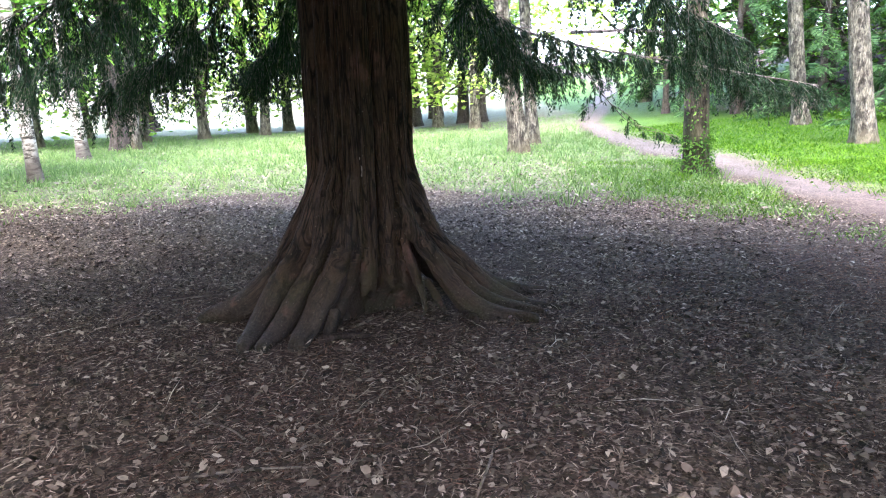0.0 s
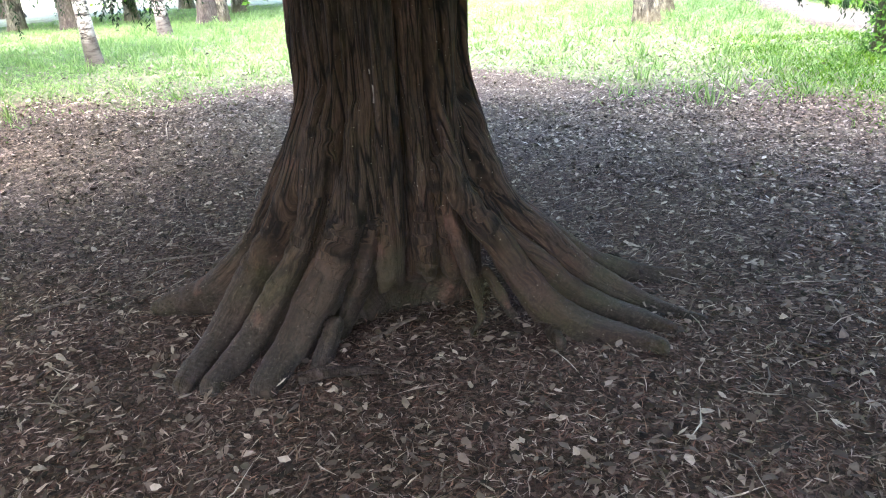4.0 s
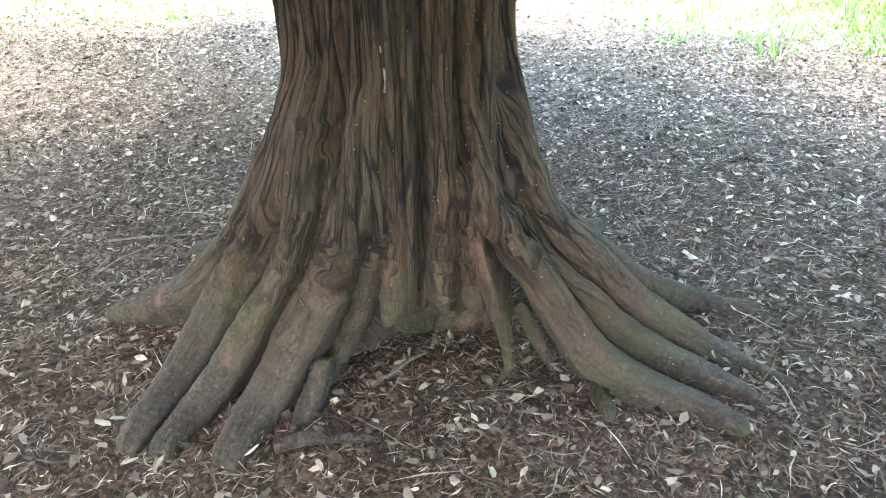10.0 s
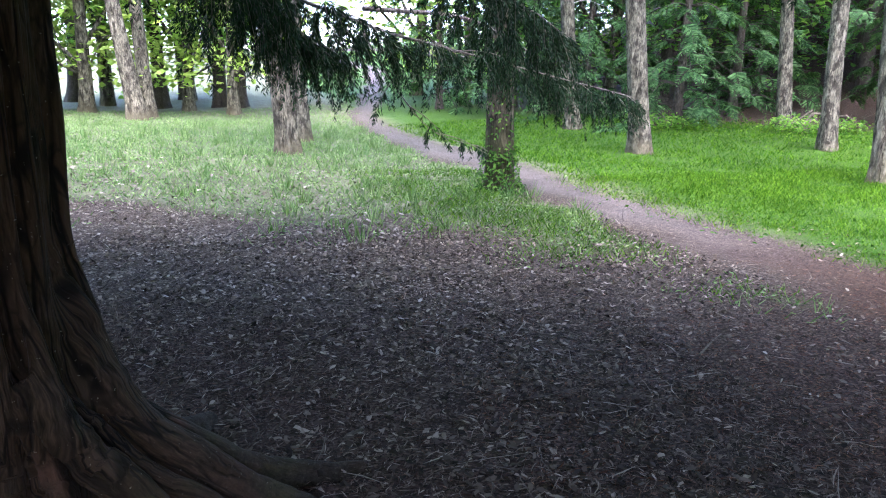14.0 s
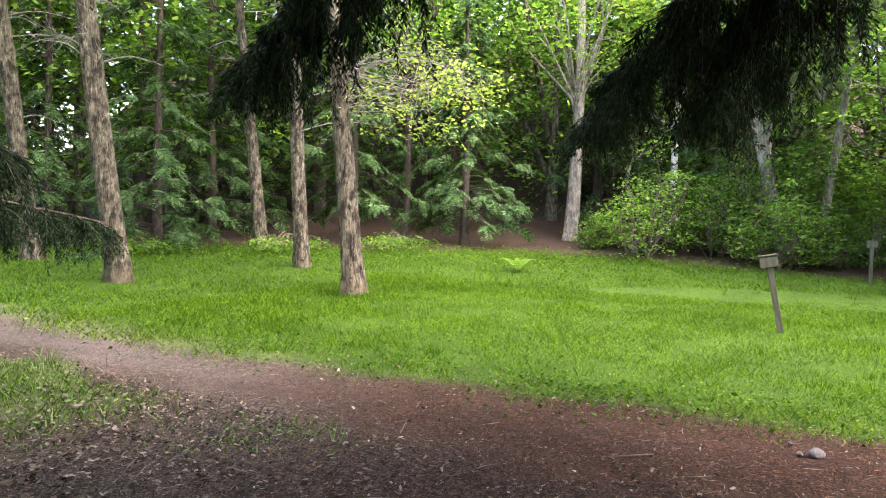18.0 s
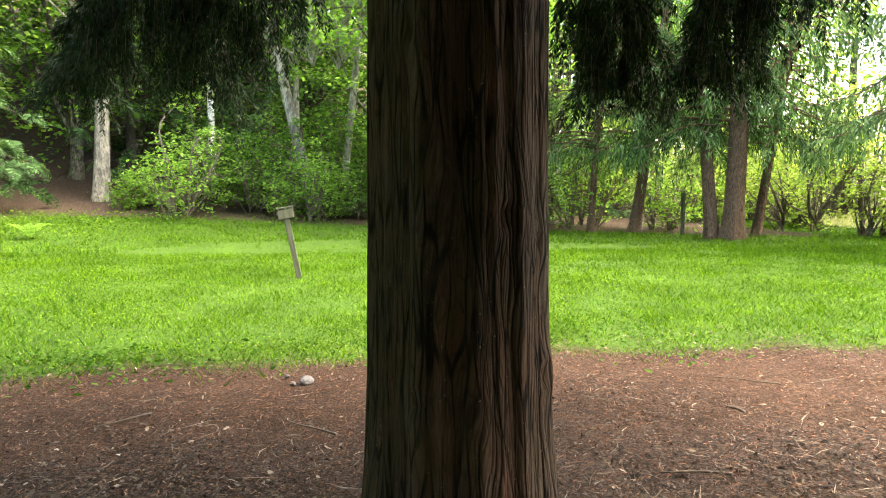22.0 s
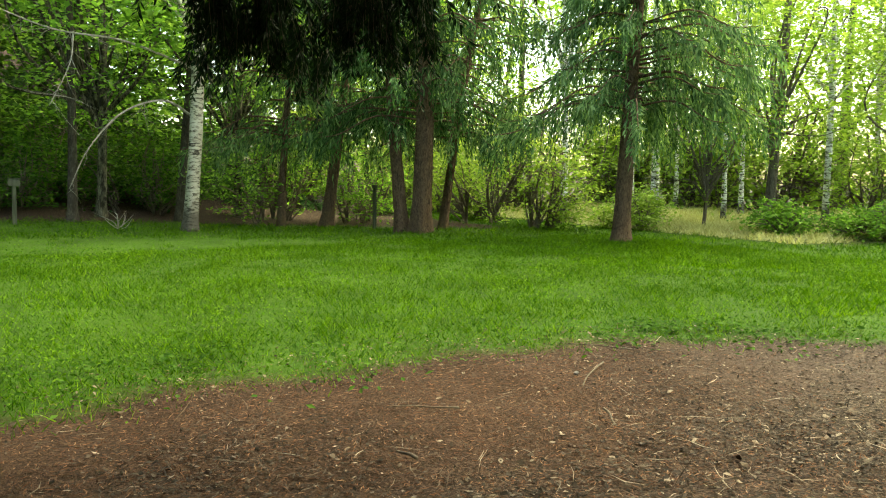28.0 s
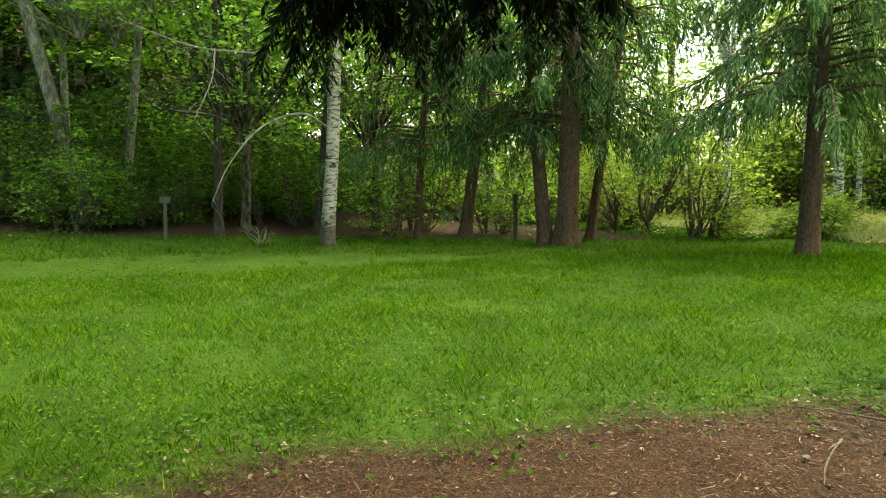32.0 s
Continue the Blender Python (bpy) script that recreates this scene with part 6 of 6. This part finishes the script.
def grass(name, n, box_, want, h, w, mat, label, seed, splay=0.5):
    rng = np.random.default_rng(seed)
    x, y = scatter(rng, n, box_, want)
    k = len(x)
    p = np.stack([x, y, floor_z(x, y) - 0.01], -1)
    tuft = 0.85 + 0.35 * np.sin(x * 2.3 + 2 * np.sin(y * 1.4)) * np.sin(y * 1.9 + 1.5 * np.sin(x * 1.1))
    d = unit(np.concatenate([rng.normal(size=(k, 2)) * splay, np.ones((k, 1))], 1))
    ln = h * rng.uniform(0.5, 1.4, k) * np.clip(tuft, 0.45, 1.4)
    side = unit(np.cross(d, ball(rng, k))) * (w * rng.uniform(0.6, 1.4, k))[:, None] / 2
    tip = p + d * ln[:, None] + unit(d * [1, 1, 0] + 1e-6) * (ln * 0.25)[:, None]
    v = np.stack([p - side, p + side, tip], 1).reshape(-1, 3)
    ob = new(name, mesh_of(name, v, np.arange(3 * k).reshape(-1, 3), mat, False))
    return tagged(ob, label, "grass", "", "stuff")


turf = lambda x, y: zones(x, y)[0]
grass("meadow_grass", 400000, (2.5, 15, -11, 13), lambda x, y: np.where(x > np.interp(y, PATH_Y, PATH_WEST) + 0.4, turf(x, y), 0) ** 1.3, 0.085, 0.0085, M_GRASS, "short bright green meadow grass", 701)
grass("far_meadow_grass", 230000, (6, 26, -24, 26), lambda x, y: np.where(x > np.interp(y, PATH_Y, PATH_WEST) + 0.4, turf(x, y), 0) * (np.hypot(x - 10, y - 2) > 8), 0.115, 0.016, M_GRASS, "bright green meadow grass by the wood", 702)
grass("shade_grass", 230000, (-22, 6.5, 5, 36), lambda x, y: np.where(x < np.interp(y, PATH_Y, PATH_WEST) + 0.4, turf(x, y), 0) * np.clip(14 / np.hypot(x, y - 2), 0.15, 1), 0.11, 0.016, M_WASHED_GRASS, "pale green grass under the trees", 703)
grass("clearing_grass", 110000, (11, 36, -36, -13.0), lambda x, y: 0.6 + 0 * x, 0.26, 0.04, M_STRAW, "dry straw-coloured grass in the sunlit clearing", 704)


grass("path_side_grass", 40000, (1.8, 5.6, 6.8, 14), lambda x, y: np.where(x < np.interp(y, PATH_Y, PATH_WEST) + 0.4, turf(x, y), 0) * 0.7 * soft_step(x, 1.8, 3.6), 0.085, 0.012, M_GRASS, "green grass between the path and the trees", 707)


def tufts(name, n, box_, want, blades, h, w, mat, label, seed):
    """Taller tussocks that stand up out of the turf."""
    rng = np.random.default_rng(seed)
    x, y = scatter(rng, n, box_, want)
    k = len(x)
    big = rng.uniform(0.6, 1.5, k)
    xx = np.repeat(x, blades) + rng.normal(size=k * blades) * 0.05
    yy = np.repeat(y, blades) + rng.normal(size=k * blades) * 0.05
    m = k * blades
    p = np.stack([xx, yy, floor_z(xx, yy) - 0.01], -1)
    d = unit(np.concatenate([rng.normal(size=(m, 2)) * 0.38, np.ones((m, 1))], 1))
    ln = h * np.repeat(big, blades) * rng.uniform(0.5, 1.2, m)
    v, t = shards(p, d, ball(rng, m), ln, w, 0.1, 0.4)
    return tagged(new(name, mesh_of(name, v, t, mat, False)), label, "grass", "", "stuff")


tufts("meadow_tussocks", 420, (6.8, 20, -10, 14), lambda x, y: turf(x, y) * 0.8, 18, 0.12, 0.010, M_GRASS, "taller tufts of meadow grass", 705)
tufts("shade_tussocks", 900, (-12, 5.5, 7, 26), lambda x, y: turf(x, y) * 0.8, 18, 0.22, 0.016, M_WASHED_GRASS, "taller tufts of grass under the trees", 706)


def herbs(name, n, box_, want, size, h, mat, label, seed):
    rng = np.random.default_rng(seed)
    x, y = scatter(rng, n, box_, want)
    k = len(x)
    p = np.stack([x, y, floor_z(x, y) + rng.uniform(0.2, 1.0, k) * h], -1)
    d = np.concatenate([rng.normal(size=(k, 2)), rng.uniform(-0.4, 0.5, (k, 1))], 1)
    v, t = shards(p, d, rng.normal(size=(k, 3)) * 0.4 + [0, 0, 1], size * rng.uniform(0.6, 1.4, k), size * 0.65, 0.12, 0.5)
    return tagged(new(name, mesh_of(name, v, t, mat, False)), label, "plants", "", "stuff")


patch = lambda x, y: soft_step(np.sin(x * 0.9 + 1.7 * np.sin(y * 0.6)) + np.sin(y * 1.1 + 1.3 * np.sin(x * 0.7)), 0.1, 0.9)
herbs("meadow_herbs", 120000, (6.6, 22, -10, 16), lambda x, y: turf(x, y) * (0.25 + 0.75 * patch(x, y)), 0.034, 0.085, M_HERB, "clover and low herbs in the meadow", 711)
herbs("shade_herbs", 52000, (-16, 6, 6, 30), lambda x, y: turf(x, y) * 0.8, 0.05, 0.08, M_WASHED_GRASS, "low leafy herbs under the trees", 712)
herbs("edge_herbs", 42000, (12, 26, -14, 24), lambda x, y: turf(x, y) * soft_step((x - 0.73) * 0.866 + (y - 3.17) * 0.5, 16.5, 20.0), 0.08, 0.22, M_HERB, "nettles and herbs along the wood's edge", 713)


def litter(name, n, box_, want, size, mat, label, seed, narrow=0.55, lift=0.012):
    rng = np.random.default_rng(seed)
    x, y = scatter(rng, n, box_, want)
    k = len(x)
    p = np.stack([x, y, floor_z(x, y) + rng.uniform(0.0, 1.0, k) * lift + 0.004], -1)
    if narrow > 0.3:
        # curled, torn leaves: stalk end, two pairs of margin points and a tip
        ang = rng.uniform(0, 6.28, k)
        ax = np.stack([np.cos(ang), np.sin(ang), rng.normal(size=k) * 0.22], -1)
        across = np.stack([-np.sin(ang), np.cos(ang), rng.normal(size=k) * 0.3], -1)
        ln = (size * rng.uniform(0.35, 1.45, k))[:, None]
        wd = ln * rng.uniform(0.13, 0.34, (k, 1))
        curl = np.array([0, 0, 1.0]) * (wd * rng.uniform(-0.2, 1.2, (k, 1)))
        bits = [p - ax * ln / 2 + [0, 0, 0.002]]
        for w, f in ((-0.18, 1.0), (0.2, 0.85)):
            for sg in (1, -1):
                bits.append(p + ax * ln * (w + rng.uniform(-0.1, 0.1, (k, 1))) + across * wd * (sg * f * rng.uniform(0.55, 1.15, (k, 1))) + curl * rng.uniform(0.3, 1.2, (k, 1)))
        bits.append(p + ax * ln / 2 + curl * 0.6)
        v = np.stack(bits, 1)
        v[..., 2] -= np.minimum(v[..., 2].min(1) - p[:, 2], 0)[:, None]
        v = v.reshape(-1, 3)
        f = np.arange(k)[:, None] * 6
        t = np.concatenate([f + [[0, 1, 2]], f + [[1, 3, 2]], f + [[2, 3, 4]], f + [[3, 5, 4]]])
    else:
        d = np.concatenate([rng.normal(size=(k, 2)), rng.uniform(-0.15, 0.3, (k, 1))], 1)
        bend = unit(np.cross(d, [0, 0, 1.0])) * rng.uniform(-0.15, 0.15, (k, 1))
        ln = (size * rng.uniform(0.4, 1.6, k))[:, None]
        d = unit(d)
        side = unit(np.cross(d, [0, 0, 1.0])) * (size * narrow * 0.5 * rng.uniform(0.6, 1.3, k))[:, None]
        m = p + (d * 0.5 + bend) * ln
        v = np.stack([p, m + side, m - side + [0, 0, 0.002], p + d * ln], 1).reshape(-1, 3)
        f = np.arange(k)[:, None] * 4
        t = np.concatenate([f + [[0, 1, 2]], f + [[1, 3, 2]]])
    return tagged(new(name, mesh_of(name, v, t, mat, False)), label, "litter", "", "stuff")


herbs("meadow_flowers", 5200, (7, 21, -9, 15), lambda x, y: turf(x, y) * patch(x + 5, y - 3), 0.018, 0.16, M_PALE_TWIG, "tiny pale flowers scattered through the meadow", 715)
edge_band = lambda x, y: np.exp(-((x - np.interp(y, PATH_Y, PATH_EAST) - 0.25) / 0.45) ** 2)
herbs("path_edge_herbs", 44000, (4.5, 9.5, -7, 12), lambda x, y: np.maximum(edge_band(x - 0.25, y), 0.3 * edge_band(x + 0.15, y)) * (0.12 + 0.88 * patch(x * 1.6, y * 1.3)), 0.06, 0.075, M_WEED, "low broad-leaved weeds along the path's edge", 714)
bare = lambda x, y: 1 - turf(x, y)
off_path = lambda x, y: bare(x, y) * (1 - 0.85 * zones(x, y)[1])
# pale leaves thicken outwards, partly to carry the brighter light past the crown
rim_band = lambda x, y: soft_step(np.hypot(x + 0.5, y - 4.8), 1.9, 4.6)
litter("pale_leaf_litter", 95000, (-9, 5.5, 0, 13), lambda x, y: rim_band(x, y) * off_path(x, y) ** 0.6 * soft_step(y + 0.45 * x, 5.5, 7.6) * (1 - 0.9 * soft_step(x, 1.8, 3.0)), 0.04, M_PALE_LITTER, "pale dry fallen leaves, also standing for brighter light past the shade", 728, 0.55, 0.03)
litter("leaf_litter", 140000, (-7, 5, -3, 10), lambda x, y: off_path(x, y) * (1 - 0.97 * soft_step(x, 1.6, 3.0) * (1 - soft_step(y, 5, 8))) * (0.5 + 0.5 * soft_step(np.hypot(x + 0.5, y - 4.8), 1.2, 3.5)), 0.04, M_LITTER, "dry grey-brown fallen leaves", 721, 0.55, 0.035)
litter("path_needles", 110000, (1.5, 8, -6, 8), lambda x, y: bare(x, y) * np.clip(zones(x, y)[2] + 0.2, 0, 1), 0.04, M_PATH_NEEDLE, "red-brown shed needles on the path", 725, 0.14)
litter("needle_litter", 120000, (-4.2, 3.2, 1.2, 8), lambda x, y: bare(x, y) * np.clip(zones(x, y)[2] + 0.45, 0, 1), 0.05, M_NEEDLE, "red-brown shed cedar needles and twiglets", 722, 0.1)
litter("red_needles", 60000, (-4, 3.4, 0.5, 8), lambda x, y: bare(x, y) * np.clip(zones(x, y)[2] * 1.2, 0, 1) * (0.35 + 0.65 * patch(x * 1.7 + 3, y * 1.9)), 0.045, M_RED_NEEDLE, "drifts of red cedar needles round the trunk", 729, 0.13)
litter("path_litter", 22000, (-2, 9, -8, 24), lambda x, y: zones(x, y)[1], 0.02, M_LITTER, "bits of leaf and bark on the path", 723, 0.5, 0.004)
litter("fallen_twigs", 13000, (-6, 7, -4, 11), lambda x, y: off_path(x, y), 0.15, M_NEEDLE, "thin fallen twigs", 724, 0.035, 0.02)
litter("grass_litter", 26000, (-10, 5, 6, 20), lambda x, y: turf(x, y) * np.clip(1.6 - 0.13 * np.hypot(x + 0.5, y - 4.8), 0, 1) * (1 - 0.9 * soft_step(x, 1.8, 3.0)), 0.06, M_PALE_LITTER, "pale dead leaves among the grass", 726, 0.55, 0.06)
litter("edge_litter", 30000, (3.5, 9, -7, 13), lambda x, y: edge_band(x - 0.0, y) * 0.8, 0.035, M_LITTER, "dead leaves along the path's edge", 727, 0.5, 0.02)
litter("bleached_twigs", 1500, (-5, 6, -3, 10), lambda x, y: off_path(x, y) * 0.9, 0.28, M_PALE_LITTER, "thin bleached twigs lying about", 730, 0.022, 0.03)
litter("dark_leaf_litter", 26000, (-6, 3.2, 0.5, 9), lambda x, y: off_path(x, y) * (0.3 + 0.7 * patch(x * 1.5 + 2, y * 1.4 + 5)) * (0.12 + 0.88 * soft_step(np.hypot(x + 0.5, y - 4.8), 1.3, 2.8)), 0.04, M_DEBRIS, "dark leaves and bark bits round the cedar", 732, 0.5, 0.022)
# dark debris lies thicker here, to put the cedars' shade into the path's colour
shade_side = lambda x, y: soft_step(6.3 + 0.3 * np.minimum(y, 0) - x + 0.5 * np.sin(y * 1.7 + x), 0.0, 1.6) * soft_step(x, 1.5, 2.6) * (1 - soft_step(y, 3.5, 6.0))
litter("dark_debris", 44000, (1.5, 8, -6, 6), lambda x, y: bare(x, y) * (0.12 + 0.88 * shade_side(x, y)) * (0.3 + 0.7 * patch(x * 1.3 + 1, y * 1.3)), 0.06, M_DEBRIS, "dark bits of twig and bark on the path, also carrying cedar shade", 731, 0.12, 0.012)
litter("bark_crumbs", 110000, (1.5, 8, -7, 6), lambda x, y: bare(x, y) * shade_side(x, y) * (0.35 + 0.65 * patch(x * 1.9 + 2, y * 1.7)), 0.028, M_DEBRIS, "dark crumbs of bark and leaf mould beside the path, also carrying cedar shade", 733, 0.5, 0.01)
litter("path_leaves", 9000, (1.5, 8, -7, 9), lambda x, y: bare(x, y) * (0.2 + 0.8 * shade_side(x, y)), 0.038, M_LITTER, "scattered brown leaves on the path", 734, 0.5, 0.014)
litter("path_chips", 1500, (1.5, 8, -7, 9), lambda x, y: bare(x, y) * (0.35 + 0.65 * shade_side(x, y)), 0.017, M_PALE_LITTER, "small pale chips on the path", 735, 0.5, 0.012)
litter("path_twigs", 4200, (1.5, 7.5, -7, 7), lambda x, y: bare(x, y) * (0.2 + 0.8 * shade_side(x, y)), 0.16, M_NEEDLE, "thin brown twigs on the path", 736, 0.035, 0.016)
south_end = lambda x, y: bare(x, y) * (1 - soft_step(y + 0.4 * np.sin(x * 2.3), -2.6, -0.6)) * soft_step(x, 1.5, 2.6)
litter("path_grit", 52000, (1.5, 9, -8, 0), lambda x, y: south_end(x, y) * (0.4 + 0.6 * patch(x * 1.6 + 4, y * 1.5)), 0.024, M_LITTER, "grey-brown grit and leaf crumbs on the path", 737, 0.5, 0.008)
# darker towards the cedars: real mould, with their shade put into it
litter("path_mould", 70000, (1.5, 6.5, -7, 0), lambda x, y: south_end(x, y) * (1 - 0.75 * soft_step(x, 4.6, 5.6)) * (0.3 + 0.7 * patch(x * 1.4 + 7, y * 1.6)), 0.03, M_DEBRIS, "dark leaf mould and bark bits on the path, partly standing for shade", 739, 0.4, 0.012)
litter("bleached_path_twigs", 150, (1.8, 6.5, -5, 1), lambda x, y: bare(x, y) * (0.15 + 0.85 * south_end(x, y)), 0.22, M_PALE_LITTER, "thin bleached twigs on the path", 738, 0.026, 0.022)
